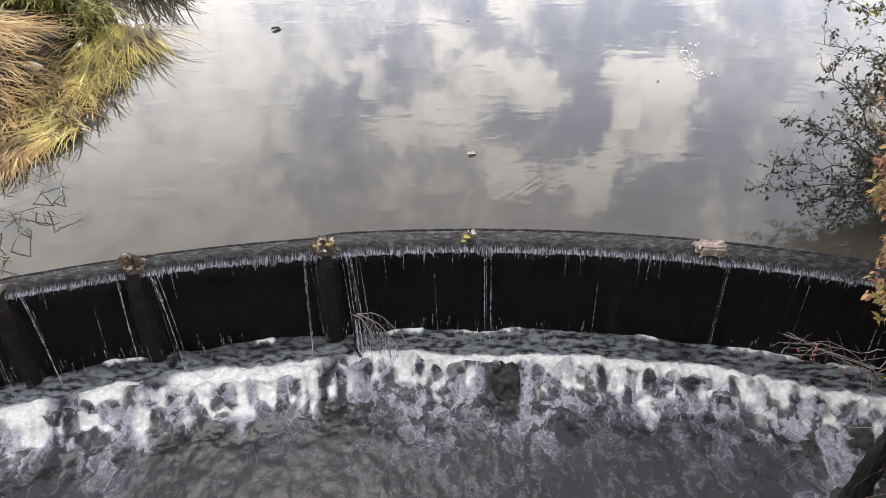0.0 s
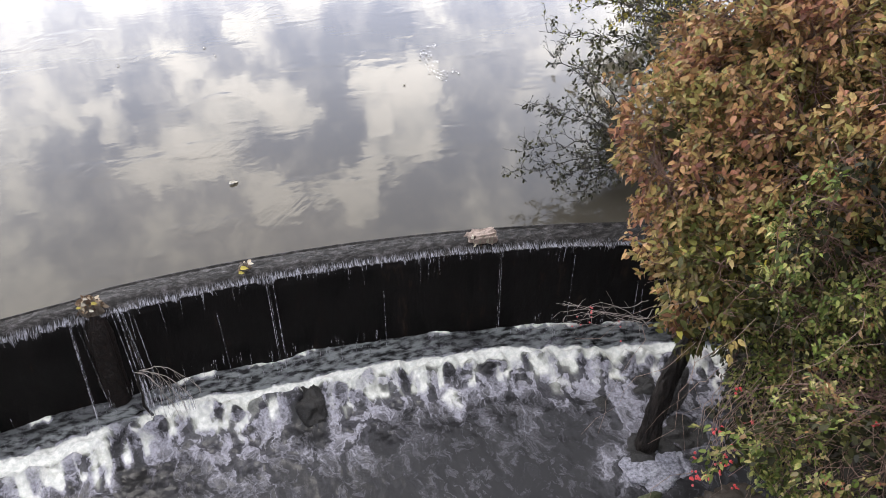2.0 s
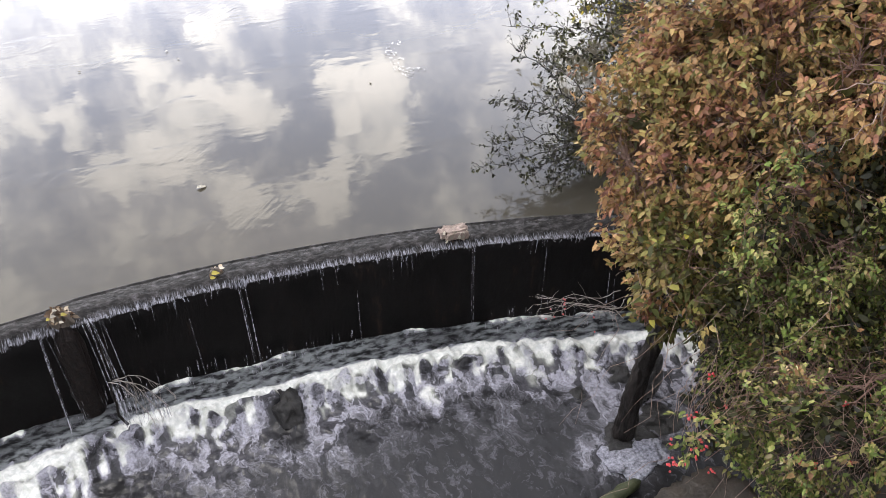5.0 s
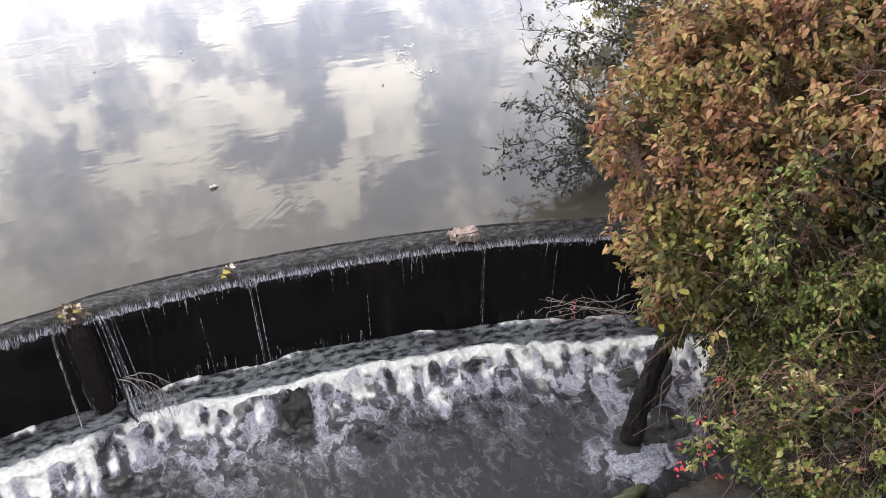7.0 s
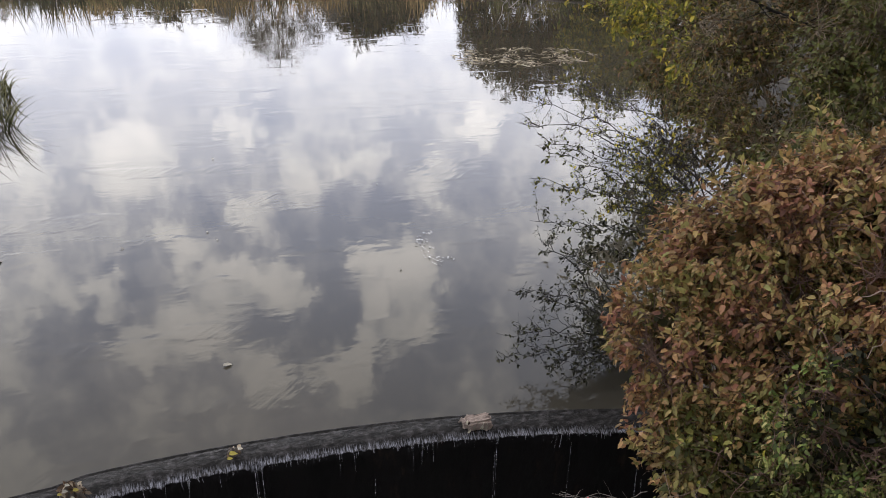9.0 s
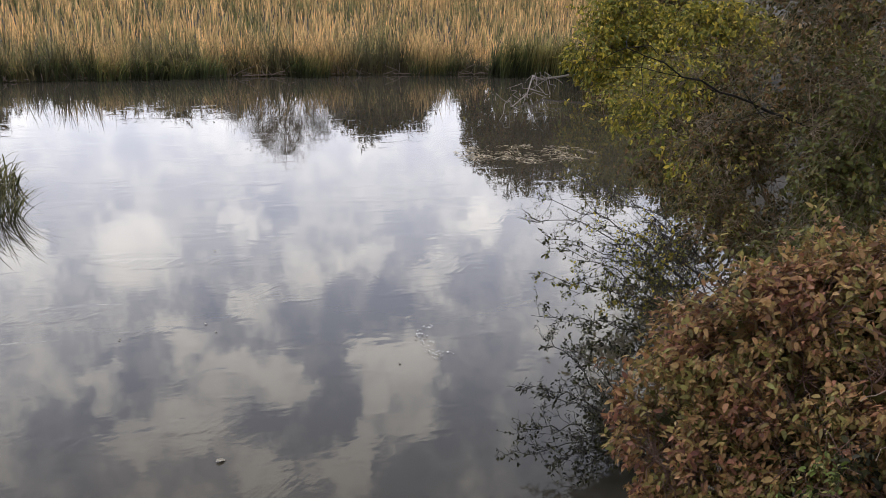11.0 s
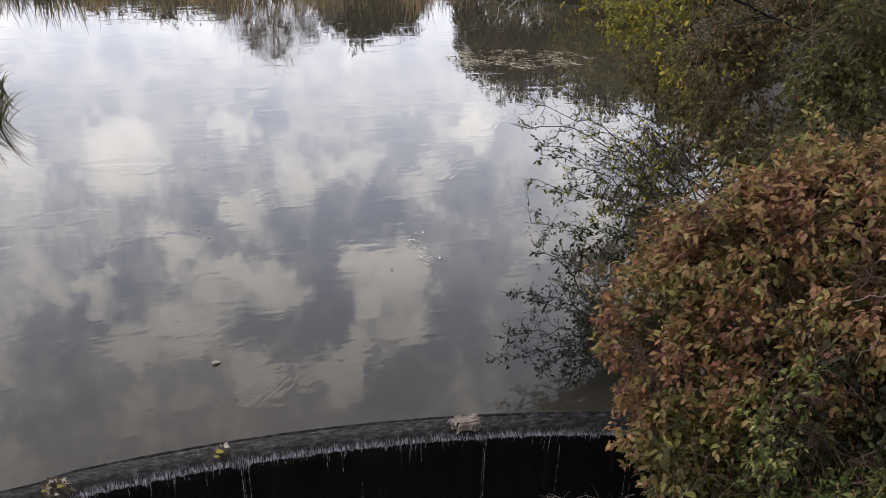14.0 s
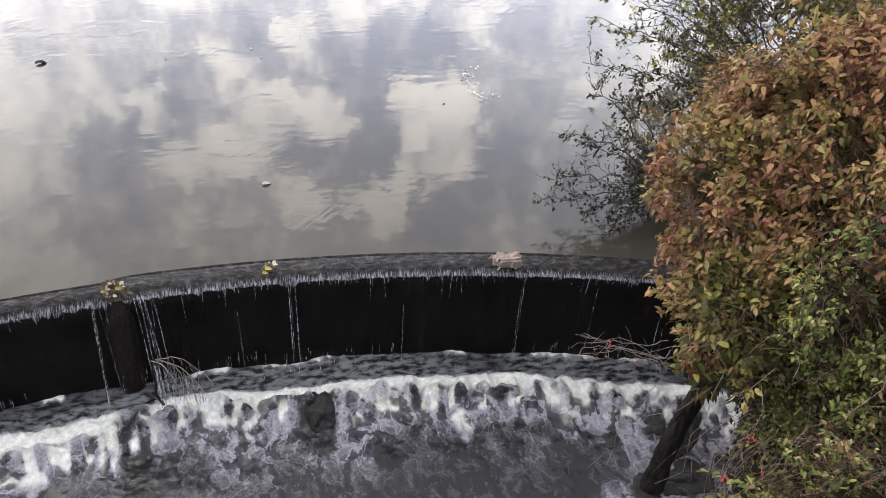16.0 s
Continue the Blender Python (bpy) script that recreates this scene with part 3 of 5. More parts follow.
def left_edge(y):
    return np.interp(y, [-30, 4.5, 5.6, 6.7, 8.6, 10, 12, 14, 16, 20, 23, 28, 37], [-6.5, -6.0, -5.0, -4.5, -4.1, -4.2, -4.2, -3.6, -3.4, -3.8, -5.5, -9, -16])


def right_edge(y):
    return np.interp(y, [-30, 2, 3, 4, 5, 6, 8, 10, 15, 20, 30, 37], [4.2, 3.75, 3.55, 3.75, 4.05, 4.6, 6.2, 8.0, 11.3, 13.4, 18.5, 23])


def far_edge(x):
    return np.interp(x, [-20, -6, 2.3, 7, 12, 17, 24], [35.2, 35.6, 36.8, 37.1, 37.0, 35.9, 34.5])


def ground_height(x, y):
    inside = np.minimum(np.minimum(x - left_edge(y), right_edge(y) - x), np.where(y > 20, far_edge(x) - y, 50))
    r = np.hypot(x - CX, y - CY)
    up = step(12.05, 12.25, r)
    bed = -1.75 * (1 - up) - 0.75 * up
    rough = (fbm(x * 0.9, y * 0.9, seed=5) - 0.5) * 0.25
    bank = 0.30 + rough + 1.3 * step(45, 85, y) + 1.0 * step(1, 6, -inside) * (y < 30)
    wide = 1.3 * (1 - up) + 0.8 * up
    t = step(-wide, 0.25, inside)
    return bank * (1 - t) + bed * t


def build_ground():
    fx = np.concatenate([-np.geomspace(1500, 12, 22), np.arange(-11.5, 25.1, 0.25), np.geomspace(27, 1500, 22)])
    fy = np.concatenate([-np.geomspace(1500, 6, 22), np.arange(-5.5, 42.1, 0.25), np.geomspace(44, 1500, 24)])
    X, Y = np.meshgrid(fx, fy)
    me = sheet("ground", np.stack([X, Y, ground_height(X, Y)], -1), EARTH)
    tagged(new("ground", me), "dark earthy banks round a still pond", "ground", kind="structure")


def crest_edge(s):
    """Radius at which the pond begins to slide over the crest."""
    return 12.205 - 0.055 * step(-1.2, -1.5, s)


def build_pond():
    s = np.linspace(-7.2, 5.9, 360)
    r = np.array([12.258, 12.5, 13, 15, 20, 30, 45, 62])
    S, RR = np.meshgrid(s, r)
    RR = np.where(RR < 12.3, crest_edge(S) - 0.003, RR)
    S = S * (1 + 0.75 * step(12.6, 15.0, RR))
    tagged(new("water", sheet("water", arc(RR, S, 0 * S), POND)), "still brown-grey pond mirroring a cloudy sky", "pond", kind="structure")


def build_weir():
    s = np.linspace(-7.2, 5.9, 290)
    rz = [(12.55, -1.9), (12.55, -0.3), (12.40, -0.05), (12.28, -0.03), (12.15, -0.035), (12.02, -0.075), (11.985, -0.11)]
    rz += [(11.975, z) for z in np.linspace(-0.2, -1.9, 26)]
    rr, zz = np.array(rz).T
    S, RR = np.meshgrid(s, rr)
    Z = np.repeat(zz[:, None], len(s), 1)
    lump = (fbm(S * 3, Z * 3, seed=31) - 0.5) * 0.05 * step(0.05, 0.3, -Z)
    P = arc(RR - np.maximum(lump, -0.01), S, Z)
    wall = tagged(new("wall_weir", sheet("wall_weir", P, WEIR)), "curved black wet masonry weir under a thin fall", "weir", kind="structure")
    # buttresses under the debris
    for s0, w in ((-3.97, 0.135), (-2.92, 0.135), (-1.34, 0.14)):
        bm = bmesh.new()
        bmesh.ops.create_cube(bm, size=1)
        bmesh.ops.subdivide_edges(bm, edges=bm.edges[:], cuts=11, use_grid_fill=True)
        for v in bm.verts:
            z = -0.66 + v.co.z * 1.22
            head = 1 - 0.55 * float(step(-0.22, -0.02, z))
            n = noise.noise(Vector((s0 * 9 + v.co.x * 3, v.co.y * 3, z * 6))) + 0.6 * noise.noise(Vector((s0 * 9 + v.co.x * 9, v.co.y * 9, z * 15)))
            round_ = 1 - 0.45 * max(0.0, -v.co.y * 2) * abs(v.co.x * 2) ** 2
            v.co = arc(12.03 + v.co.y * 0.30 * head * round_ + n * 0.022 * (v.co.y < 0.4), s0 + v.co.x * 2 * w * head * round_ * (1.06 - 0.12 * v.co.z) + n * 0.02, z)
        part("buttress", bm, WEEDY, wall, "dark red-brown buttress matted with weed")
    # film over the crest with a ragged fringe at the lip
    s = np.arange(-7.1, 5.8, 0.011)
    wave = (fbm(s * 7, 0 * s, seed=3) - 0.5)
    hang = 0.006 + 0.022 * vnoise(s * 30, 0 * s, seed=7) ** 2 + 0.10 * np.maximum(vnoise(s * 14, 0 * s, seed=9) - 0.72, 0) / 0.28 * vnoise(s * 60, 0 * s, seed=4)
    rows = [(12.262, 0.0, 0.0), (12.247, 0.003, 0.0), (12.24, -0.006, 0.0), (12.228, -0.008, 0.0), (12.215, -0.002, 0.05), (12.185, -0.008, 0.05), (12.16, -0.010, 0.1), (12.11, -0.016, 0.15), (12.06, -0.028, 0.35), (12.02, -0.046, 0.7), (11.985, -0.072, 0.95)]
    P, air = [], []
    for k, (r, z, a) in enumerate(rows):
        rip = (fbm(s * 9, 0 * s + r * 14, seed=12) - 0.5) * 0.016 * (k > 3)
        r = 11.985 + (r - 11.985) * (crest_edge(s) - 11.985) / 0.277
        P.append(arc(r + 0.02 * wave * (k > 5), s, z + rip))
        air.append(a + 0 * s)
    P.append(arc(11.968, s, -0.072 - hang * 0.5))
    air.append(0.95 + 0 * s)
    P.append(arc(11.962, s, -0.072 - hang))
    air.append(0.75 + 0 * s)
    me = sheet("crest_water", np.stack(P), FILM, {"air": np.concatenate(air)})
    tagged(new("crest_water", me), "thin water sliding over the weir's lip", "water", kind="structure")


def build_tail_water():
    s = np.arange(-7.2, 5.6, 0.014)
    d = np.concatenate([np.arange(0.0, 1.1, 0.013), np.arange(1.1, 3.2, 0.03), np.arange(3.2, 7.0, 0.12)])
    S, D = np.meshgrid(s, d)
    q = S * (R - D * 0.35) / R
    start = 0.29 + 0.10 * (fbm(S * 1.1, 0 * S, seed=21) - 0.5) + 0.035 * step(2, 3.5, S)
    body = 0.18 + 0.13 * fbm(S * 2.3, 0 * S, seed=22)
    body = body * (1 + 0.45 * step(-1.0, -2.2, S))
    front = start + body
    u = (D - start) / body
    tongue = step(0.43, 0.57, fbm(q * 1.9, D * 0.8, seed=23, octaves=3))
    far = 0.30 + 0.55 * fbm(q * 1.3, 0 * S, seed=33, octaves=2) + 0.20 * tongue
    dens = step(-0.05, 0.045, D - start) * (1.05 - 0.45 * step(0.35, 0.75, u)) * (1 - step(0.95, 1.5, u))
    tail = step(0.0, 0.05, D - start) * (0.47 + 0.09 * tongue) * np.exp(-np.maximum(D - front, 0) / far)
    dens = np.maximum(dens * (0.86 + 0.2 * fbm(S * 9, D * 9, seed=27)), tail)
    pads = step(0.50, 0.62, fbm(S * 2.6, 0 * S, seed=24, octaves=2)) * (1 - step(0.035, 0.085, D + 0.04 * (vnoise(S * 22, 0 * S, seed=51) - 0.5)))
    band = 0.24 * fbm(S * 5, D * 9, seed=25) * (D < start + 0.1)
    wash = (1 - step(-0.02, 0.10, D - start)) * (0.45 + 0.55 * step(0.42, 0.6, fbm(S * 1.6, D * 4, seed=52)))
    dens = np.maximum(np.maximum(dens, pads * (0.55 + 0.75 * vnoise(S * 30, 0 * S, seed=53))), band)
    P0 = arc(R - D, S, 0 * S)
    lane = np.exp(-(((P0[..., 0] - 2.3) / 0.9) ** 2 + ((P0[..., 1] - 4.3) / 0.7) ** 2))
    dens = np.maximum(dens, 0.12 * lane * (0.5 + fbm(S * 3, D * 1.6, seed=36)))
    dens = np.maximum(dens, 0.16 * fbm(S * 2.0, D * 2.0, seed=26)) * (1 - 0.65 * np.exp(-(((S + 2.5) / 0.9) ** 2)) * step(0.55, 0.8, D))
    # foam held back by the leaning trunk and the slab beside the bank
    near = np.exp(-(((P0[..., 0] - 2.93) / 0.38) ** 2 + ((P0[..., 1] - 3.72) / 0.32) ** 2))
    dens = np.clip(np.maximum(dens, 0.46 * near), 0, 1.2)
    # the rock parts the foam and leaves a dark wake
    wake = np.exp(-(((P0[..., 0] - 0.50) / 0.17) ** 4)) * step(5.28, 5.14, P0[..., 1]) * step(4.55, 4.85, P0[..., 1])
    dens = dens * (1 - 0.85 * wake)
    # the buttresses break the band
    for c in (-3.72, -2.95, -1.36):
        dens = dens * (1 - 0.8 * np.exp(-(((S - c + 0.10 * (fbm(D * 5, S * 2, seed=46) - 0.5)) / (0.11 + 0.05 * fbm(D * 4, S * 2, seed=48))) ** 2)) * (D > 0.1))
    # tattered tongues of foam drawn out downstream
    rng = np.random.default_rng(18)
    for c in np.arange(-5.4, 5.0, 0.21):
        c = c + rng.normal(0, 0.07)
        wide, long, power = rng.uniform(0.04, 0.13), rng.uniform(0.18, 0.40) + 0.4 * rng.random() ** 2, rng.uniform(0.5, 0.85)
        k = np.abs(s - c) < 0.4
        path = S[:, k] + 0.16 * (fbm(S[:, k] * 3, D[:, k] * 4, seed=39) - 0.5) - c
        done = np.clip((D[:, k] - front[:, k] + 0.08) / long, 0, 1.2)
        m = np.exp(-((path / (wide * (1.25 - 0.8 * np.minimum(done, 1)))) ** 2)) * power * (1 - step(0.25, 1.1, done)) * step(-0.1, 0.0, D[:, k] - front[:, k] + 0.1)
        dens[:, k] = np.maximum(dens[:, k], m * (1 - wake[:, k]))
    # smooth dark humps that show through the lower edge of the foam
    rng = np.random.default_rng(19)
    eggs = 0 * S
    for off, gap in ((0.9, 0.17), (1.2, 0.26)):
        for c in np.arange(-5.4, 5.0, gap):
            c = c + rng.normal(0, 0.45 * gap)
            k = np.abs(s - c) < 0.2
            cd = float(np.interp(c, s, start[0] + body[0] * (off + rng.normal(0, 0.10))))
            rs, rd = rng.uniform(0.03, 0.085), rng.uniform(0.04, 0.09)
            warp = 0.05 * (fbm(S[:, k] * 12, D[:, k] * 12, seed=38) - 0.5)
            e = rng.choice([0.2, 0.3, 0.45, 0.75]) * (1 - step(0.55, 1.25, np.hypot((S[:, k] + warp - c) / rs, (D[:, k] + warp - cd) / rd)))
            eggs[:, k] = np.maximum(eggs[:, k], e)
    fringe = step(0.3, 0.6, u) * (1 - step(1.15, 1.75, u)) * step(0.36, 0.62, vnoise(S * 11, D * 5.0, seed=35))
    dens = np.maximum(dens, 0.78 * fringe * (1 - wake)) * (1 - 0.85 * eggs)
    # round boils of water in the white band
    boil, rise = 0 * S, 0 * S
    for c in np.arange(-5.4, 5.0, 0.17):
        c = c + rng.normal(0, 0.05)
        k = np.abs(s - c) < 0.2
        cd = float(np.interp(c, s, start[0] + body[0] * rng.uniform(0.45, 0.75)))
        rs, rd = rng.uniform(0.05, 0.125), rng.uniform(0.05, 0.11)
        e = np.clip(1 - ((S[:, k] - c) / rs) ** 2 - ((D[:, k] - cd) / rd) ** 2, 0, 1)
        rise[:, k] = np.maximum(rise[:, k], np.sqrt(e))
        boil[:, k] = np.maximum(boil[:, k], step(0.3, 0.75, e) * rng.choice([0.0, 0.0, 0.06, 0.15, 0.3]))
    dens = dens * (1 - boil)
    lump = np.abs(fbm(S * 4.2, D * 4.6, seed=28, octaves=3) - 0.5) * 2
    z = -1.0 - 0.12 * step(0.02, 0.5, D)
    z += 0.11 * np.exp(-(((D - start - body * 0.5) / (0.6 * body + 0.03)) ** 2)) * (1.15 - lump * 1.3)
    z += (fbm(S * 3.2, D * 3.2, seed=29) - 0.5) * (0.015 + 0.06 * np.exp(-2 * D))
    z += (fbm(S * 14, D * 14, seed=30) - 0.5) * (0.005 + 0.035 * np.clip(dens, 0, 1))
    z += 0.02 * pads + 0.02 * eggs + 0.06 * rise
    me = sheet("tail_water", arc(R - D, S * (1 + 1.6 * step(3.0, 7.0, D)), z), TAIL, {"foam": dens.ravel(), "wash": wash.ravel()})
    tagged(new("tail_water", me), "dark swirling water with white foam below the weir", "water", kind="structure")


def build_fall():
    """Strands and drips that leave the lip."""
    rng = np.random.default_rng(41)
    tb = Tubes(4)
    for k in range(270):
        s = rng.uniform(-5.0, 4.2)
        L = 0.025 + 0.075 * rng.random() ** 2
        if rng.random() < 0.07:
            L = rng.uniform(0.12, 0.34)
        t = np.linspace(0, 1, 5)
        r0 = rng.uniform(0.0015, 0.0036)
        tb.add(arc(11.965 - 0.03 * t * L, s + 0.01 * rng.normal() * t, -0.075 - L * t), r0 * (1.1 - 0.75 * t))
    for k in range(420):  # short drips in front of the foot
        s = rng.uniform(-5.0, 4.2)
        z0, L = -rng.uniform(0.72, 0.98), rng.uniform(0.05, 0.16)
        if vnoise(s * 1.7, 0.0, seed=47) < 0.42:
            continue
        t = np.linspace(0, 1, 4)
        tb.add(arc(11.93 - 0.14 * rng.random(), s, z0 - L * t), rng.uniform(0.0014, 0.003) * (1.0 - 0.6 * t))
    for k in range(6):  # faint threads down to the foot
        s = rng.uniform(-5.0, 4.2)
        t = np.linspace(0, 1, 9)
        z0 = -rng.uniform(0.1, 0.6)
        tb.add(arc(11.955 - 0.06 * t, s + 0.02 * rng.normal() * t, z0 - (1.02 + z0) * t), 0.0012 + 0.0010 * rng.random(9))
    tagged(new("falling_water", tb.mesh("falling_water", SPRAY)), "thin white strands of water dripping down the weir", "water", kind="stuff")
    # thicker spouts beside the buttresses: along, reach outward, drift, radius
    for s0, reach, drift, rad in (
        (-4.15, 0.24, 0.02, 0.006), (-3.80, 0.30, 0.10, 0.006), (-3.09, 0.20, 0.0, 0.006), (-3.0, 0.13, 0.10, 0.005), (-2.80, 0.27, 0.12, 0.008), (-2.76, 0.22, 0.12, 0.005),
        (-1.52, 0.25, -0.02, 0.008), (-1.46, 0.12, 0.06, 0.006), (-1.18, 0.29, 0.08, 0.013), (-1.14, 0.25, 0.10, 0.009), (-1.08, 0.2, 0.08, 0.007),
        (0.02, 0.10, 0.02, 0.004), (0.05, 0.13, 0.03, 0.004), (2.07, 0.09, 0.0, 0.006), (3.35, 0.12, 0.0, 0.003)):
        ob = thing("water_spout", "narrow broken jet of water falling beside a buttress", "water", arc(11.98, s0, -0.05), "spouts off the weir")
        t = np.linspace(0, 1, 30)
        for k in range(1 + int(rad * 260)):
            far = reach * rng.uniform(0.45, 1.1)
            skew = drift * rng.uniform(0.6, 1.3)
            beads = 0.35 + 1.2 * vnoise(t * 9 + 30 * k + 7 * s0, 0 * t, seed=44) ** 2
            tb = Tubes(5)
            tb.add(arc(11.98 - far * t, s0 + rng.normal(0, 0.018) + skew * t, -0.05 - 1.04 * t ** 1.5), rng.uniform(0.0022, 0.0042) * beads)
            piece("strand", tb.mesh("strand", SPRAY), ob)


def build_bridge():
    """The plain footbridge taken to carry the camera; unseen, added to shade weir and tail water."""
    def slab(name, lo, hi, parent, label=""):
        bm = bmesh.new()
        bmesh.ops.create_cube(bm, size=1)
        for v in bm.verts:
            v.co = Vector([lo[i] + (v.co[i] + 0.5) * (hi[i] - lo[i]) for i in range(3)])
        bmesh.ops.bevel(bm, geom=bm.edges[:], offset=0.02, segments=1, affect="EDGES")
        return part(name, bm, CONCRETE, parent, label)
    ob = thing("bridge", "plain unseen concrete footbridge that shades the tail water", "bridge", (0, -2.4, 2.4), kind="structure")
    slab("deck", (-9, -4.4, 2.45), (9, -0.45, 2.85), ob)
    slab("parapet", (-9, -0.45, 2.45), (9, -0.2, 3.75), ob)
    slab("parapet", (-9, -4.65, 2.45), (9, -4.4, 3.75), ob)
    slab("abutment", (-9, -4.4, -1.9), (-6.4, -0.5, 2.45), ob)
    slab("abutment", (5.6, -4.4, -1.9), (9, -0.5, 2.45), ob)


build_bridge()
build_ground()
build_pond()
build_weir()
build_tail_water()
build_fall()

# ---------------------------------------------------------------- plants
ONE_LEAF = {}


def one_leaf(material):
    """A single leaf one metre long, shared by all that look alike."""
    if material.name not in ONE_LEAF:
        v, f = leaf_arrays(np.zeros((1, 3)), [(1.0, 0, 0)], np.array([(0, 0, 1.0)]), np.ones(1), np.full(1, 0.55), 0.22, 0.22)
        ONE_LEAF[material.name] = mesh_of("leaf", v, f, material)
    return ONE_LEAF[material.name]


def leaf_object(material, parent, at, axis, normal, length, name="leaf"):
    x = Vector(axis).normalized()
    y = Vector(normal).cross(x).normalized()
    z = x.cross(y)
    ob = new(name, one_leaf(material))
    m = Matrix((x, y, z)).transposed().to_4x4()
    m.translation = at
    if parent is not None:
        ob.parent = parent
        m = Matrix.Translation(-parent.matrix_basis.translation) @ m
    ob.matrix_basis = m @ Matrix.Scale(length, 4)
    return ob


def shrub(name, label, category, base, lobes, clusters, per, size, leaf, bark, seed, stem=0.03, droop=0.5, shell=0.45, singles=0, single_leaf=None, twig=0.0035, hang=0.0, stems_from=None, group="", gaps=0.0, core=0, core_shade_leaf=None):
    """Stems from the base into every lobe, twigs from the stems, leaves on the twigs. lobes: centre and three radii."""
    rng = np.random.default_rng(seed)
    base = np.asarray(base, float)
    ob = thing(name, label, category, base, group)
    cs = np.array([l[:3] for l in lobes], float)
    rs = np.array([l[3:6] for l in lobes], float)
    w = rs.prod(1) ** 0.8
    lines = []
    big = Tubes(7)
    root = base if stems_from is None else np.asarray(stems_from, float)
    for c, r in zip(cs, rs):
        a = root + rng.normal(0, 0.03, 3) * (1, 1, 0)
        ln = bent(a, c + (0, 0, 0.3 * r[2]), (0, 0, 0.10 * np.linalg.norm(c - a)) + rng.normal(0, 0.05, 3), rng, 9, 0.018)
        big.add(ln, np.linspace(stem, stem * 0.22, 9))
        lines.append(ln)
        for k in range(4):
            p = ln[rng.integers(4, 8)]
            q = c + r * unit(rng.normal(0, 1, 3)) * 0.75
            sub = bent(p, q, rng.normal(0, 0.06, 3), rng, 7, 0.03)
            big.add(sub, np.linspace(stem * 0.4, stem * 0.12, 7))
            lines.append(sub)
    piece("limb_frame", big.mesh("limb_frame", bark), ob)
    owner = rng.choice(len(lobes), clusters, p=w / w.sum())
    u = unit(rng.normal(0, 1, (clusters, 3))) * (rng.random((clusters, 1)) ** shell)
    ctr = cs[owner] + rs[owner] * u
    if gaps:  # stray shoots past the outline, and openings
        ctr = ctr + rs[owner] * u * (rng.random((clusters, 1)) < 0.14) * rng.uniform(0.1, 0.45, (clusters, 1))
        f = fbm(ctr[:, 0] * 3.2, ctr[:, 1] * 3.2, ctr[:, 2] * 3.2, seed=seed, octaves=2)
        full = f > np.quantile(f, gaps)
        ctr, owner = ctr[full], owner[full]
    allpts = np.concatenate(lines)
    tw = Tubes(3)
    pos, axs, nrm = [], [], []
    for c, o in zip(ctr, owner):
        near = allpts[rng.integers(0, len(allpts), 40)]
        p = near[np.argmin(((near - c) ** 2).sum(1))]
        tip = c + rng.normal(0, 0.4 * size, 3) - (0, 0, hang * rng.random())
        ln = bent(p, tip, (0, 0, 0.08 * np.linalg.norm(tip - p)), rng, 6, 0.032)
        tw.add(ln, np.linspace(twig, twig * 0.35, 6))
        d = unit(tip - p)
        out = unit((c - cs[o]) / rs[o])
        k = per
        t = 1 - 0.55 * rng.random(k) ** 1.5 * min(1.0, 4.5 * size / max(np.linalg.norm(tip - p), 1e-3))
        at = p + (tip - p) * t[:, None] + rng.normal(0, 0.35 * size, (k, 3))
        ax = 0.5 * d + 0.5 * out + rng.normal(0, 0.75, (k, 3)) + (0, 0, -droop)
        nn = out * 0.5 + rng.normal(0, 0.55, (k, 3)) + (0, 0, 0.9)
        pos.append(at), axs.append(ax), nrm.append(nn)
    if tw.v:
        piece("twigwork", tw.mesh("twigwork", bark), ob, kind="stuff")
    if core:  # filler leaves deep inside; a darker leaf colour here stands in for shade
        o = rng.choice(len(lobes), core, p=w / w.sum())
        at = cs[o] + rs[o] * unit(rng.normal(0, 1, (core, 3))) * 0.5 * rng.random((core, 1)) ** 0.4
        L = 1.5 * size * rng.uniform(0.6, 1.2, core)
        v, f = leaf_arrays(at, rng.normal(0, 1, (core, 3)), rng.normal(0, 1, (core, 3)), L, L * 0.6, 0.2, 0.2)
        piece("inner_leaves", mesh_of("inner_leaves", v, f, core_shade_leaf or leaf), ob, kind="stuff")
    if per:
        pos, axs, nrm = np.concatenate(pos), np.concatenate(axs), np.concatenate(nrm)
        L = size * rng.uniform(0.5, 1.3, len(pos))
        pick = rng.choice(len(pos), min(singles, len(pos)), replace=False)
        keep = np.ones(len(pos), bool)
        keep[pick] = False
        v, f = leaf_arrays(pos[keep], axs[keep], nrm[keep], L[keep], L[keep] * rng.uniform(0.38, 0.58, keep.sum()), 0.22, 0.2)
        piece("crown", mesh_of("crown", v, f, leaf), ob, kind="stuff")
        for i in pick:
            leaf_object(single_leaf or leaf, ob, pos[i], axs[i], nrm[i], L[i])
    return ob


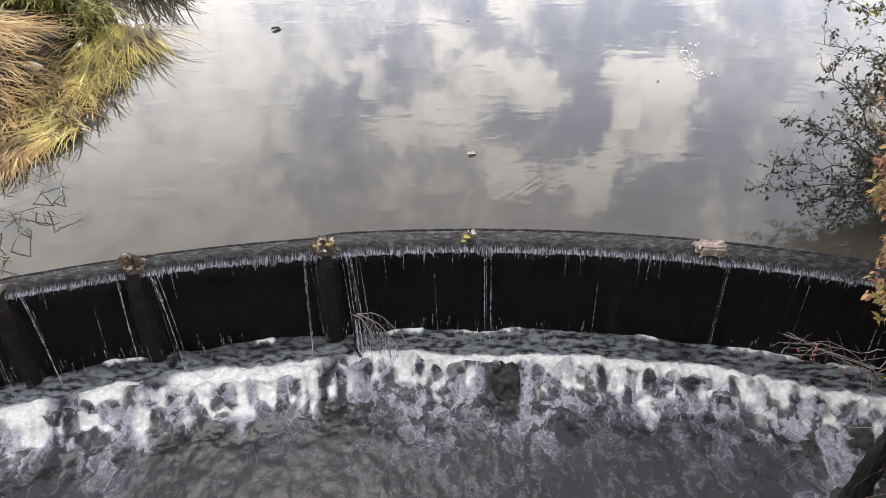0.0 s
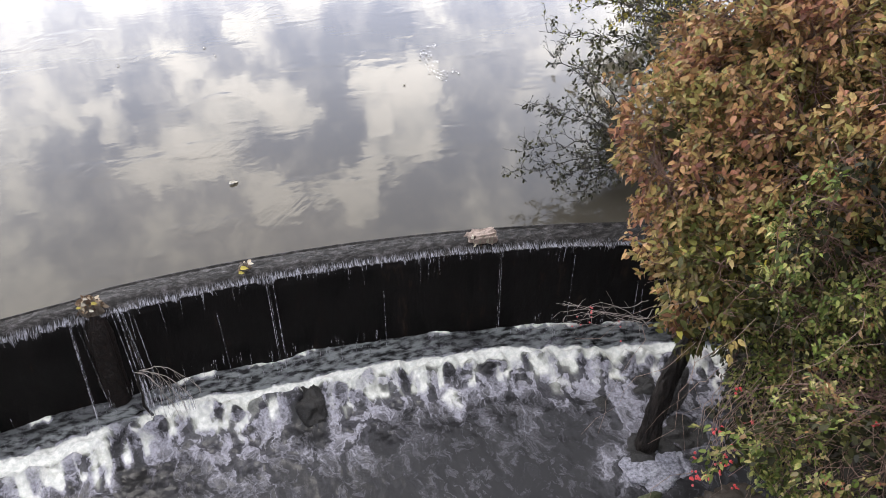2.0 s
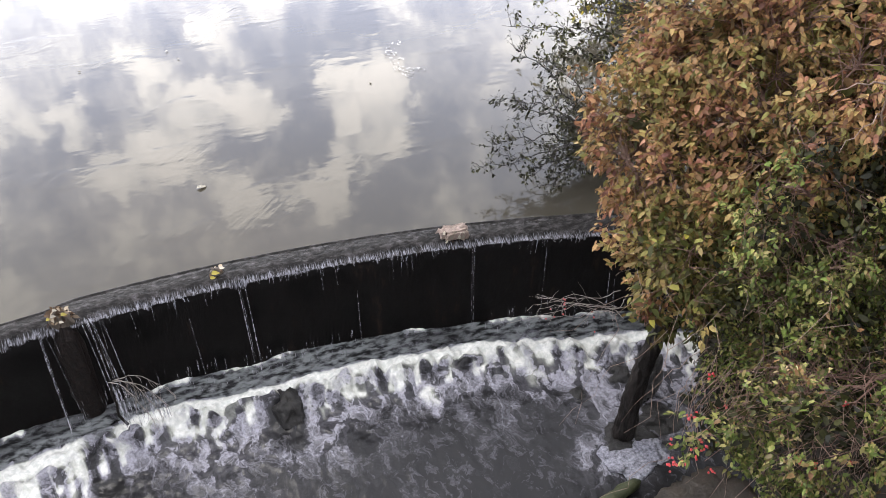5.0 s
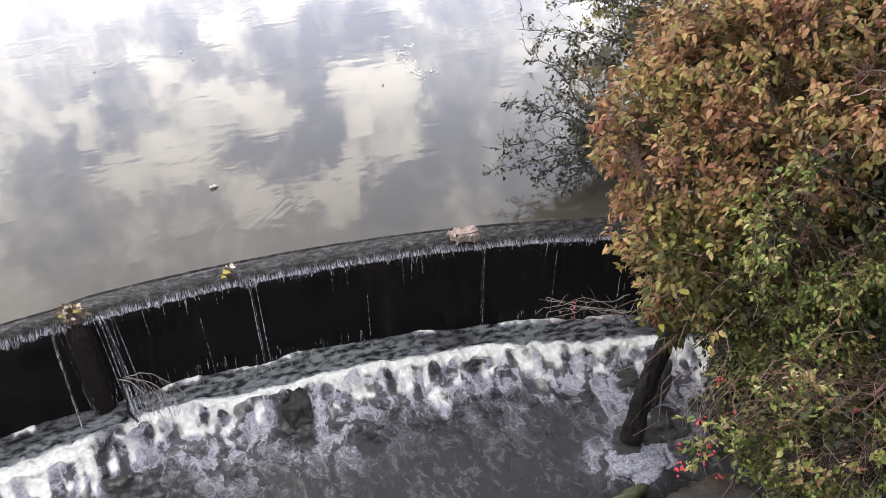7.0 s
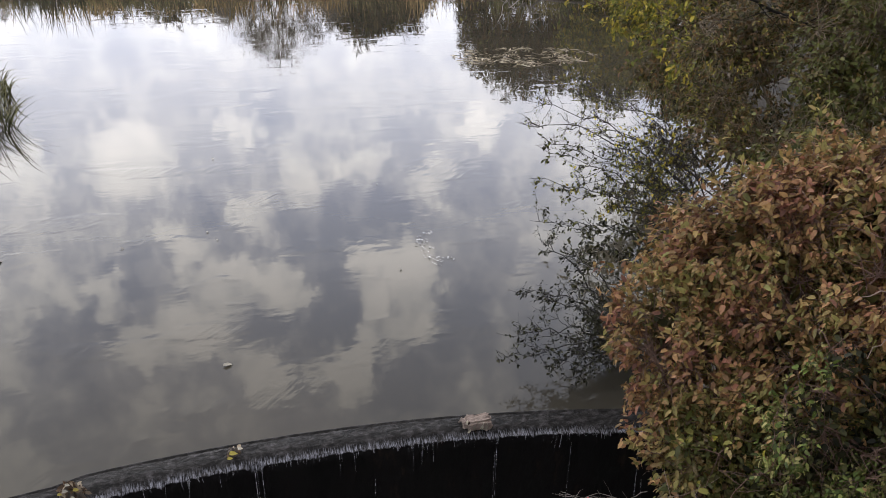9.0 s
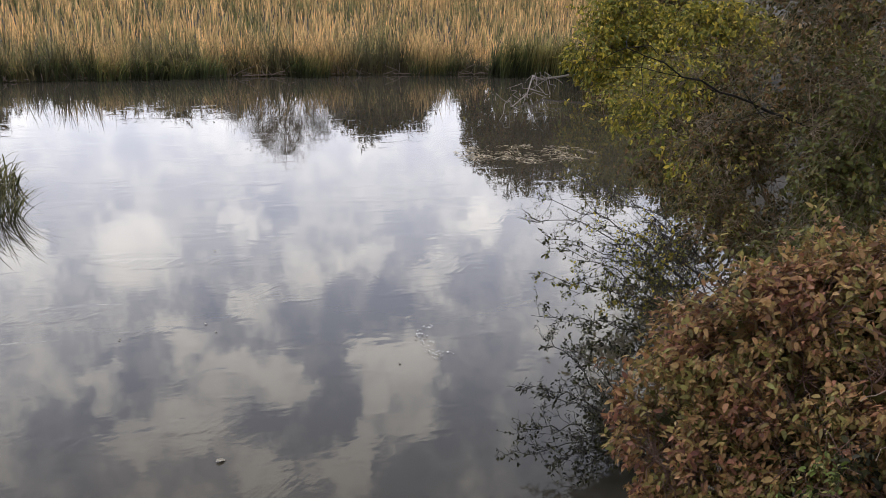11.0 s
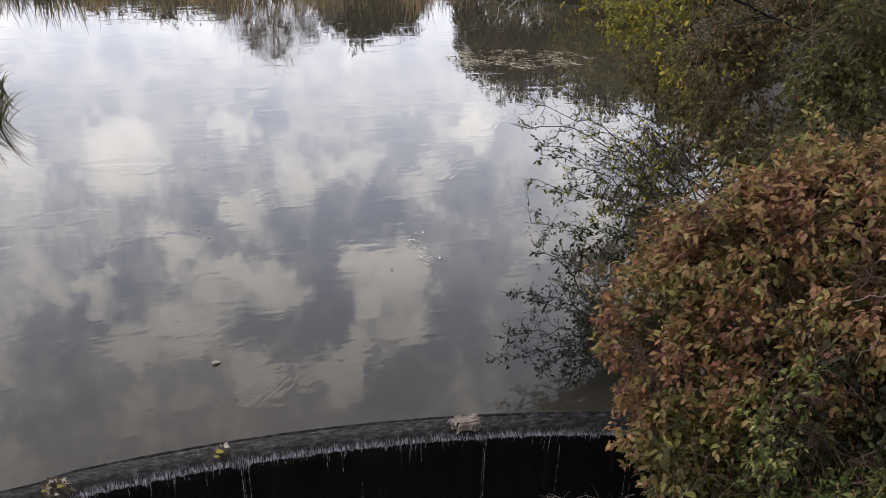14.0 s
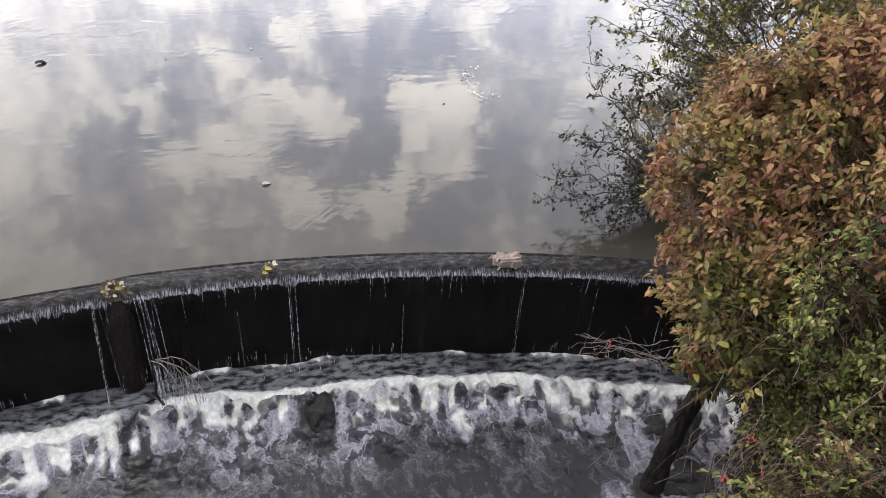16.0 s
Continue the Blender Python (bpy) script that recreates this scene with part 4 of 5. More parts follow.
def blades(name, material, base, lean, height, reach, width, rng, droop=0.5, seg=5):
    """Curved flat blades that taper to a point, one island each."""
    n = len(base)
    t = np.linspace(0, 1, seg)[None, :, None]
    lean = unit(lean)
    side = unit(np.cross(lean, np.broadcast_to((0, 0, 1.0), lean.shape)) + rng.normal(0, 0.5, (n, 3)) * (1, 1, 0.2))
    h, o = np.asarray(height)[:, None, None], np.asarray(reach)[:, None, None]
    p = base[:, None] + lean[:, None] * o * t ** 1.4 + np.array((0, 0, 1.0)) * h * (t - np.asarray(droop).reshape(-1, 1, 1) * t ** 2.4)
    w = np.asarray(width)[:, None, None] * (1 - 0.92 * t ** 2) * 0.5
    v = np.stack([p - side[:, None] * w, p + side[:, None] * w], 2).reshape(n, -1, 3)
    k = np.arange(seg - 1)
    q = np.stack([2 * k, 2 * k + 1, 2 * k + 3, 2 * k + 2], -1)
    f = (np.arange(n)[:, None, None] * 2 * seg + q[None]).reshape(-1, 4)
    along = np.broadcast_to(np.repeat(np.linspace(0, 1, seg), 2)[None], (n, 2 * seg))
    return mesh_of(name, v.reshape(-1, 3), f, material, attrs={"along": along.ravel()})


def tussock(label, at, rad, n, height, reach, toward, material, seed, width=0.010, droop=0.75, spread=1.1, name="sedge_tussock", wild=3.4):
    rng = np.random.default_rng(seed)
    a, r = rng.uniform(0, 6.283, n), np.sqrt(rng.random(n))
    base = np.stack([at[0] + rad[0] * r * np.cos(a), at[1] + rad[1] * r * np.sin(a), np.zeros(n)], -1)
    base[:, 2] = np.maximum(ground_height(base[:, 0], base[:, 1]), -0.05) + at[2]
    turn = (fbm(base[:, 0] * 2.2, base[:, 1] * 2.2, seed=seed) - 0.5) * wild
    lean = np.stack([toward[0] * np.cos(turn) - toward[1] * np.sin(turn), toward[0] * np.sin(turn) + toward[1] * np.cos(turn), 0 * turn], -1)
    lean = lean + rng.normal(0, 0.4 * spread, (n, 3)) * (1, 1, 0)
    ob = thing(name, label, "grass tussock", (at[0], at[1], max(0.0, float(ground_height(np.array(at[0]), np.array(at[1]))))), "tussocks along the bank")
    h, o, w, dr = height * rng.uniform(0.5, 1.15, n), reach * rng.uniform(0.4, 1.2, n), 1.45 * width * rng.uniform(0.5, 1.4, n), droop * rng.uniform(0.5, 1.25, n)
    sector = (a / 6.2832 * 4).astype(int) % 4
    for k in range(4):
        m = sector == k
        piece("blade_tuft", blades("blade_tuft", material, base[m], lean[m], h[m], o[m], w[m], rng, dr[m]), ob, kind="stuff")
    return ob


# russet shrub on the leaning trunk, over the end of the weir
A_LOBES = [
    (3.40, 4.40, 2.02, 0.50, 0.52, 0.44),
    (3.15, 4.15, 1.62, 0.55, 0.6, 0.5),
    (2.98, 3.77, 1.22, 0.42, 0.45, 0.36),
    (3.03, 3.47, 1.0, 0.38, 0.4, 0.34),
    (3.53, 4.0, 2.25, 0.6, 0.6, 0.55),
    (3.35, 3.6, 1.7, 0.55, 0.5, 0.5),
    (3.83, 3.8, 2.5, 0.6, 0.6, 0.5),
    (3.73, 3.4, 2.05, 0.55, 0.5, 0.5),
    (4.08, 3.5, 2.55, 0.6, 0.6, 0.55),
    (3.41, 3.3, 1.5, 0.5, 0.45, 0.45),
    (4.43, 3.35, 2.6, 0.6, 0.6, 0.6),
    (4.18, 3.9, 2.62, 0.55, 0.55, 0.36),
    (3.64, 3.10, 2.24, 0.42, 0.42, 0.36),
    (3.73, 2.94, 2.40, 0.42, 0.42, 0.36),
    (3.61, 3.08, 1.93, 0.38, 0.38, 0.32),
]


def leaning_shrub():
    # inner leaves take the darker hedge colour, painting shade into the gaps
    ob = shrub("autumn_shrub", "russet and olive autumn shrub on a dark leaning trunk", "shrub", (3.03, 3.78, -1.15), A_LOBES, 6400, 13, 0.055, RUSSET, TWIG_RED, 101, gaps=0.34, core=4200, core_shade_leaf=HEDGE, stem=0.022, singles=300, stems_from=(3.36, 3.85, 0.55))
    rng = np.random.default_rng(5)
    ln = np.array([(3.09, 3.88, -1.40), (3.115, 3.88, -1.15), (3.12, 3.88, -0.98), (3.13, 3.88, -0.72), (3.16, 3.88, -0.42), (3.21, 3.87, -0.17), (3.27, 3.87, 0.10), (3.35, 3.86, 0.50), (3.42, 3.82, 0.95)])
    tb = Tubes(44)
    at = np.linspace(0, 8, 130)
    tb.add(np.stack([np.interp(at, np.arange(9), ln[:, k]) for k in range(3)], -1), np.interp(at, np.arange(9), [0.10, 0.092, 0.084, 0.078, 0.074, 0.070, 0.062, 0.052, 0.03]))
    me = tb.mesh("trunk", TRUNK)
    for v in me.vertices:
        low = Vector((v.co.x * 7, v.co.y * 7, v.co.z * 3.5))
        rib = Vector((v.co.x * 55, v.co.y * 55, v.co.z * 9))
        v.co += Vector((noise.noise(low), noise.noise(low + Vector((7, 0, 0))), 0)) * 0.018
        v.co += Vector((noise.noise(rib), noise.noise(rib + Vector((3, 5, 0))), 0)) * 0.016
    piece("trunk", me, ob, "wet black leaning trunk")
    # bare reddish twigs reaching over the fall
    tips = []
    for k in range(7):
        tb = Tubes(4)
        a = np.array((2.92, 4.02, 0.27)) + rng.normal(0, 0.05, 3)
        b = np.array((2.34, 4.12, 0.38)) + rng.normal(0, 0.13, 3) * (1, 1, 0.40) + (0, 0, -0.06)
        ln = bent(a, b, rng.normal(0, 0.07, 3), rng, 12, 0.012)
        tb.add(ln, np.linspace(0.0034, 0.0014, 12))
        for j in (3, 5, 7, 9):
            tb.add(bent(ln[j], ln[j] + rng.normal(0, 0.075, 3) + (-0.06, 0, -0.015), (0, 0, 0), rng, 4, 0.04), np.linspace(0.0016, 0.0008, 4))
        tips.append((piece("bare_twig", tb.mesh("bare_twig", GREYTWIG), ob, "bare pale grey twig"), ln[7]))
    bm = bmesh.new()
    bmesh.ops.create_icosphere(bm, subdivisions=2, radius=0.0065)
    me = bpy.data.meshes.new("berry")
    bm.to_mesh(me)
    bm.free()
    me.materials.append(BERRY)
    for twig, p in tips:
        for k in range(2):
            o = tagged(new("berry", me), "small red berry")
            o.parent = twig
            o.matrix_basis = Matrix.Translation(Vector(p) + Vector((0.02, 0, -0.07)) + Vector(rng.normal(0, 0.035, 3)))


def bare_branch():
    """A pale forked branch at the shrub's face."""
    rng = np.random.default_rng(71)
    ob = thing("bare_branch", "pale grey bare forked branch in the russet shrub", "branch", (3.5, 2.8, 2.1))
    stem = bent((3.5, 2.8, 2.1), (3.31, 2.70, 2.92), (-0.04, -0.03, 0.02), rng, 10, 0.02)
    for name, ln, r in (("stem", stem, 0.007), ("fork", bent(stem[5], (2.93, 2.66, 2.62), (0, 0, 0.04), rng, 8, 0.03), 0.005), ("fork", bent(stem[6], (3.6, 2.62, 2.9), (0, 0, 0.03), rng, 7, 0.03), 0.004), ("fork", bent(stem[3], (3.05, 2.62, 2.32), (0, 0, 0.03), rng, 7, 0.03), 0.004)):
        tb = Tubes(6)
        tb.add(ln, np.linspace(r, r * 0.4, len(ln)))
        piece(name, tb.mesh(name, CANE), ob)


leaning_shrub()
bare_branch()
shrub("olive_shrub", "olive and yellow leaved low branches of autumn shrub", "shrub", (3.75, 3.7, -0.6),
      [(2.95, 3.45, 0.78, 0.42, 0.36, 0.30), (3.25, 3.2, 1.05, 0.45, 0.4, 0.36), (3.0, 3.35, 1.25, 0.4, 0.35, 0.3), (3.5, 3.0, 1.45, 0.45, 0.4, 0.36)], 420, 10, 0.064, OLIVE, TWIG_RED, 102, stem=0.015, singles=60, single_leaf=YELLOW)

# brambles and ivy hanging over the bank
B_LOBES = [
    (2.98, 2.95, 1.22, 0.36, 0.36, 0.32), (3.25, 2.85, 1.55, 0.5, 0.45, 0.4), (3.55, 2.75, 1.85, 0.5, 0.5, 0.42),
    (3.2, 2.65, 1.08, 0.45, 0.45, 0.4), (3.45, 2.45, 1.42, 0.5, 0.5, 0.45), (3.1, 2.65, 0.55, 0.4, 0.4, 0.34), (3.3, 2.4, 0.82, 0.45, 0.45, 0.38), (3.5, 2.2, 1.1, 0.5, 0.45, 0.42),
    (3.9, 2.5, 1.5, 0.6, 0.6, 0.5), (3.95, 2.2, 0.9, 0.6, 0.6, 0.6),
    (3.25, 3.02, 0.45, 0.26, 0.26, 0.26), (3.30, 3.02, 0.85, 0.30, 0.28, 0.28),
    (2.98, 2.86, 1.72, 0.26, 0.26, 0.22), (3.12, 2.94, 1.80, 0.30, 0.30, 0.26), (3.22, 2.92, 2.10, 0.28, 0.28, 0.24),
]
LOW_LOBES = [
    (3.56, 2.82, 1.98, 0.40, 0.40, 0.34), (3.60, 2.64, 2.04, 0.42, 0.42, 0.36), (3.39, 2.56, 1.86, 0.36, 0.36, 0.31),
    (3.10, 2.38, 0.52, 0.34, 0.34, 0.30), (3.36, 2.24, 0.72, 0.38, 0.36, 0.32), (2.84, 2.54, 0.42, 0.28, 0.28, 0.24), (3.50, 2.14, 0.42, 0.36, 0.34, 0.30), (3.14, 2.20, 0.20, 0.30, 0.30, 0.26),
    (2.60, 2.36, 0.86, 0.30, 0.30, 0.26), (2.77, 1.97, 1.24, 0.36, 0.36, 0.31), (2.73, 2.28, 1.04, 0.30, 0.30, 0.26),
]


def bramble():
    # near-black inner leaves paint the deep shade between the brambles
    ob = shrub("bramble_thicket", "green bramble thicket with red berries above dark water", "shrub", (4.9, 2.6, 0.1), B_LOBES + LOW_LOBES, 5600, 11, 0.037, BRAMBLE, TWIG_RED, 103, gaps=0.56, core=4600, core_shade_leaf=DARKLEAF, twig=0.0022, stem=0.013, singles=260, droop=0.35, hang=0.06, shell=0.33)
    rng = np.random.default_rng(8)
    bm = bmesh.new()
    bmesh.ops.create_icosphere(bm, subdivisions=2, radius=0.0105)
    me = bpy.data.meshes.new("berry")
    bm.to_mesh(me)
    bm.free()
    me.materials.append(BERRY)
    spots = [(2.60, 2.70, 0.29), (2.67, 2.70, 0.20), (2.63, 2.66, 0.12), (2.82, 2.70, 0.06), (2.75, 2.72, 0.14), (2.73, 2.70, 0.65), (2.72, 2.72, 0.45), (2.78, 2.60, 0.34), (3.21, 2.20, 0.41), (3.17, 2.22, 0.45), (3.10, 2.20, 0.97), (3.50, 2.20, 0.74), (2.99, 2.50, 0.60)]
    for c in spots:
        for k in range(2):
            mid = Vector(c) + Vector(rng.normal(0, 0.055, 3))
            for j in range(4):
                o = piece("berry", me, ob)
                o.matrix_parent_inverse = Matrix()
                o.matrix_basis = Matrix.Translation(mid + Vector(rng.normal(0, 0.012, 3)) - ob.matrix_basis.translation) @ Matrix.Scale(rng.uniform(0.6, 1.0), 4)
    for k in range(60):
        tb = Tubes(4)
        if k < 46:
            a = np.array((3.25, 2.65, 1.0)) + rng.normal(0, 0.40, 3)
            b = a + (-0.35, -0.25, -0.45) + rng.normal(0, 0.28, 3)
            tb.add(bent(a, b, (-0.05, -0.05, 0.12), rng, 8, 0.035), np.linspace(0.0020, 0.0008, 8))
        else:
            a = np.array((2.98, 2.98, 0.55)) + rng.normal(0, 0.08, 3)
            tb.add(bent(a, a + (-0.10, 0.0, -0.42) + rng.normal(0, 0.06, 3), (-0.04, 0, 0.03), rng, 7, 0.02), np.linspace(0.0028, 0.001, 7))
        piece("cane", tb.mesh("cane", CANE), ob, "thin arching pale reddish cane")


bramble()
# near-black leaves hide the brown earth, standing in for shade on the bank
shrub("shade_thicket", "black leaved undergrowth filling in the deep shade of the bank", "shrub", (3.95, 3.35, 0.1), [(3.55, 3.44, 0.20, 0.32, 0.30, 0.34), (3.66, 3.45, 0.62, 0.36, 0.32, 0.34), (3.52, 3.36, -0.30, 0.28, 0.26, 0.34)], 420, 10, 0.045, DARKLEAF, TWIG_DARK, 113, stem=0.012, group="thickets on the bank")

# unseen thickets, added outside the view to block light from the bank
for lb, base, lobes, sd in (
    ("tall unseen green thicket added to shade the bank", (5.6, 2.2, 0.3), [(4.9, 2.4, 1.6, 0.9, 0.9, 0.9), (5.3, 2.0, 2.6, 1.0, 1.0, 0.9), (4.8, 3.2, 2.2, 0.8, 0.8, 0.8), (5.2, 3.0, 3.2, 0.9, 0.9, 0.7)], 111),
    ("tall unseen olive thicket added for shade beside the bridge", (5.4, 0.8, 0.3), [(4.6, 1.0, 1.4, 0.8, 0.8, 0.9), (4.9, 0.9, 2.6, 0.9, 0.9, 0.9), (5.4, 1.2, 3.4, 0.9, 0.9, 0.7)], 112),
):
    shrub("shade_thicket", lb, "shrub", base, lobes, 700, 10, 0.065, BRAMBLE, BARK, sd, stem=0.03, group="thickets on the bank")

# half-bare shrubs arching over the pond
def arching_shrub(label, root, tips, leaf, bark, seed, leaves, size, thick=0.011, shoots=20, length=0.42):
    """Thin stems from one root to each tip, with two orders of side twigs and small leaves on the last."""
    rng = np.random.default_rng(seed)
    root = np.asarray(root, float)
    ob = thing("arching_shrub", label, "shrub", root, "half-bare shrubs over the pond")
    stems, twigs = Tubes(6), Tubes(3)
    pos, axs = [], []
    for tip in tips:
        tip = np.asarray(tip, float)
        span = np.linalg.norm(tip - root)
        ln = bent(root + rng.normal(0, 0.06, 3), tip, (0, 0, 0.10 * span) + rng.normal(0, 0.04 * span, 3), rng, 16, 0.012)
        stems.add(ln, np.linspace(thick, thick * 0.16, 16))
        way = unit(tip - root)
        for k in range(shoots):
            u = 0.25 + 0.75 * rng.random()
            p = ln[min(15, int(u * 15))]
            d = unit(0.7 * way + rng.normal(0, 0.62, 3) + (0, 0, 0.12))
            L = length * rng.uniform(0.35, 1.0) * (1.15 - 0.6 * u)
            side = bent(p, p + d * L, (0, 0, -0.10 * L) + rng.normal(0, 0.05 * L, 3), rng, 8, 0.022)
            twigs.add(side, np.linspace(thick * 0.30, thick * 0.11, 8))
            for j in range(7):
                q = side[rng.integers(2, 8)]
                e = unit(0.5 * d + rng.normal(0, 0.7, 3))
                l = L * rng.uniform(0.15, 0.42)
                last = bent(q, q + e * l, rng.normal(0, 0.06 * l, 3), rng, 5, 0.03)
                twigs.add(last, np.linspace(thick * 0.16, thick * 0.08, 5))
                for i in range(rng.poisson(leaves)):
                    pos.append(last[rng.integers(1, 5)] + rng.normal(0, 0.2 * size, 3))
                    axs.append(e + rng.normal(0, 0.7, 3) + (0, 0, -0.3))
    piece("limb_frame", stems.mesh("limb_frame", bark), ob)
    piece("twigwork", twigs.mesh("twigwork", bark), ob, kind="stuff")
    n = len(pos)
    L = size * rng.uniform(0.5, 1.3, n)
    v, f = leaf_arrays(np.array(pos), np.array(axs), rng.normal(0, 0.6, (n, 3)) + (0, 0, 0.8), L, L * rng.uniform(0.42, 0.62, n), 0.2, 0.2)
    piece("crown", mesh_of("crown", v, f, leaf), ob, kind="stuff")


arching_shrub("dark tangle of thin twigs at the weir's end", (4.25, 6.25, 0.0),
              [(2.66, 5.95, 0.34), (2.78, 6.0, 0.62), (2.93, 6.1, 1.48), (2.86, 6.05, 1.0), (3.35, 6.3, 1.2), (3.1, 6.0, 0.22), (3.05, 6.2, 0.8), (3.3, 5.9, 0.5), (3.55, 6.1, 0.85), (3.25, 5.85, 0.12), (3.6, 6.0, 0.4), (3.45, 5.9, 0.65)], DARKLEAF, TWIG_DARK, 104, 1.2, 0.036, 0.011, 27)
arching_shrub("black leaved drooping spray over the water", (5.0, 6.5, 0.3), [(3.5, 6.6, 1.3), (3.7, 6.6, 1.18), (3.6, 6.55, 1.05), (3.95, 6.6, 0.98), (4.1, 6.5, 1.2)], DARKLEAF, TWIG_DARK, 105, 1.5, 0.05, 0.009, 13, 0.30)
arching_shrub("small leaved olive boughs arching over the pond", (5.5, 7.0, 0.5),
              [(3.35, 7.2, 1.15), (3.30, 7.2, 1.6), (3.35, 7.2, 1.95), (3.75, 7.1, 1.35), (4.0, 7.2, 1.75), (3.65, 7.2, 1.9)], SPARSE, TWIG_DARK, 106, 1.9, 0.036, 0.012, 24, 0.42)
arching_shrub("yellow green leaved boughs arching over the pond", (5.6, 7.1, 0.6), [(3.6, 7.0, 1.55), (3.95, 7.0, 1.35), (4.1, 7.2, 1.9), (4.35, 7.2, 1.95), (4.5, 7.4, 2.1), (4.0, 7.3, 2.05)], YELLOW, TWIG_DARK, 108, 1.5, 0.037, 0.012, 20, 0.40)
arching_shrub("bare purplish twigs reaching over the pond", (6.2, 7.7, 0.6),
              [(3.45, 8.2, 2.3), (3.7, 8.2, 2.1), (3.8, 8.2, 1.6), (4.1, 8.3, 2.2), (4.3, 8.2, 1.85), (4.6, 8.3, 2.1), (3.6, 8.3, 1.85)], SPARSE, TWIG_DARK, 107, 0.4, 0.036, 0.012, 34, 0.5)

# hedge of shrubs up the bank
def bank_shrub(seed, name, label, leaf, base, lobes, n, per, size):
    shrub(name, label, "shrub" if "shrub" in name else "tree", base, lobes, int(n * 2.4), per, size * 0.95, leaf, HEDGE_TWIG, seed, gaps=0.28, stem=0.02 + size * 0.15, twig=0.004, core=int(n * 1.3) if "shrub" in name else 0, group="shrubs along the bank")


bank_shrub(120, "hedge_shrub", "brownish green bank shrub in early autumn colour", HEDGE, (10.4, 13.2, 0.4), [(8.26, 12.5, 1.45, 0.95, 1.0, 0.9), (9.1, 12.9, 2.5, 1.2, 1.1, 1.0), (9.24, 13.7, 0.75, 0.8, 0.9, 0.6)], 440, 10, 0.085)
bank_shrub(121, "hedge_shrub", "dull green and brown bank shrub with arching boughs", HEDGE, (6.6, 6.9, 0.4), [(5.7, 7.4, 2.75, 0.75, 0.7, 0.6), (6.5, 7.4, 3.2, 0.8, 0.8, 0.7), (5.6, 6.9, 2.0, 0.7, 0.7, 0.6), (5.75, 7.8, 2.0, 0.55, 0.6, 0.42), (5.46, 7.26, 1.89, 0.45, 0.45, 0.36), (5.32, 6.47, 1.94, 0.5, 0.45, 0.4)], 850, 10, 0.051)
bank_shrub(122, "hedge_shrub", "russet tinged dense bank shrub beside the pond", OLIVE, (5.9, 5.4, 0.3), [(5.4, 5.6, 2.9, 0.7, 0.6, 0.55), (5.0, 5.2, 2.2, 0.7, 0.6, 0.6), (5.9, 5.6, 3.5, 0.8, 0.7, 0.6), (4.6, 4.9, 1.6, 0.6, 0.6, 0.6)], 900, 10, 0.056)
bank_shrub(123, "hedge_shrub", "tall dull green shrub under darker trees", HEDGE, (7.6, 7.3, 0.5), [(7.2, 7.4, 3.5, 0.9, 0.8, 0.8), (7.6, 7.0, 2.6, 0.9, 0.9, 0.9), (7.4, 8.0, 4.3, 1.0, 1.0, 0.7)], 420, 10, 0.075)
bank_shrub(124, "sapling", "yellowing green sapling bending over the water", YELLOW, (17.4, 24.9, 0.4), [(16.2, 24.6, 1.0, 1.8, 1.7, 1.2), (14.4, 23.8, 0.5, 1.2, 1.2, 0.5), (17.8, 25.2, 2.8, 2.0, 1.8, 1.4)], 560, 10, 0.18)
bank_shrub(125, "sapling", "bright yellow green sapling beside the reeds", YELLOW, (17.6, 28.0, 0.4), [(16.0, 27.2, 0.8, 1.7, 1.7, 0.8), (17.1, 27.9, 2.3, 1.9, 1.8, 1.3)], 420, 10, 0.18)
bank_shrub(126, "sapling", "yellow leaved willow sapling near the reeds", YELLOW, (16.7, 29.5, 0.4), [(14.9, 28.4, 1.8, 1.5, 1.5, 1.2), (16.2, 29.2, 3.2, 1.8, 1.7, 1.2), (15.7, 28.9, 0.7, 1.5, 1.5, 0.6)], 400, 10, 0.19)
bank_shrub(127, "sapling", "thin yellow green shoots among the bank shrubs", YELLOW, (9.2, 11.6, 0.4), [(7.31, 12.49, 2.39, 0.80, 0.80, 0.64), (7.37, 11.34, 2.94, 0.80, 0.80, 0.64), (6.63, 10.13, 2.17, 0.60, 0.60, 0.48), (6.04, 8.44, 2.18, 0.45, 0.45, 0.36)], 190, 9, 0.085)
bank_shrub(128, "hedge_shrub", "grey brown twiggy shrub high on the bank", HEDGE, (9.4, 10.4, 0.5), [(8.8, 10.4, 3.3, 1.0, 1.0, 0.9), (9.3, 10.6, 4.3, 1.1, 1.1, 0.8), (8.3, 10.4, 2.2, 0.9, 0.9, 0.8)], 400, 9, 0.075)
bank_shrub(129, "hedge_shrub", "dark green bank shrub far along the pond", HEDGE, (19.2, 26.5, 0.4), [(18.6, 26.5, 1.6, 1.6, 1.5, 1.2), (19.4, 26.6, 2.6, 1.8, 1.7, 1.2)], 420, 10, 0.13)
bank_shrub(130, "hedge_shrub", "dark green bank shrub beyond the fallen branch", HEDGE, (19.5, 31.0, 0.4), [(18.0, 30.5, 1.9, 1.7, 1.6, 1.5), (19.5, 31.5, 3.6, 1.9, 1.8, 1.3)], 420, 10, 0.15)
shrub("bank_tree", "dark slender tree trunk among the bank shrubs", "tree", (10.45, 11.2, 0.6), [(10.1, 11.2, 5.2, 1.3, 1.3, 1.0), (10.5, 11.5, 6.4, 1.1, 1.1, 1.0)], 260, 10, 0.10, HEDGE, BARK_WET, 140, stem=0.11)

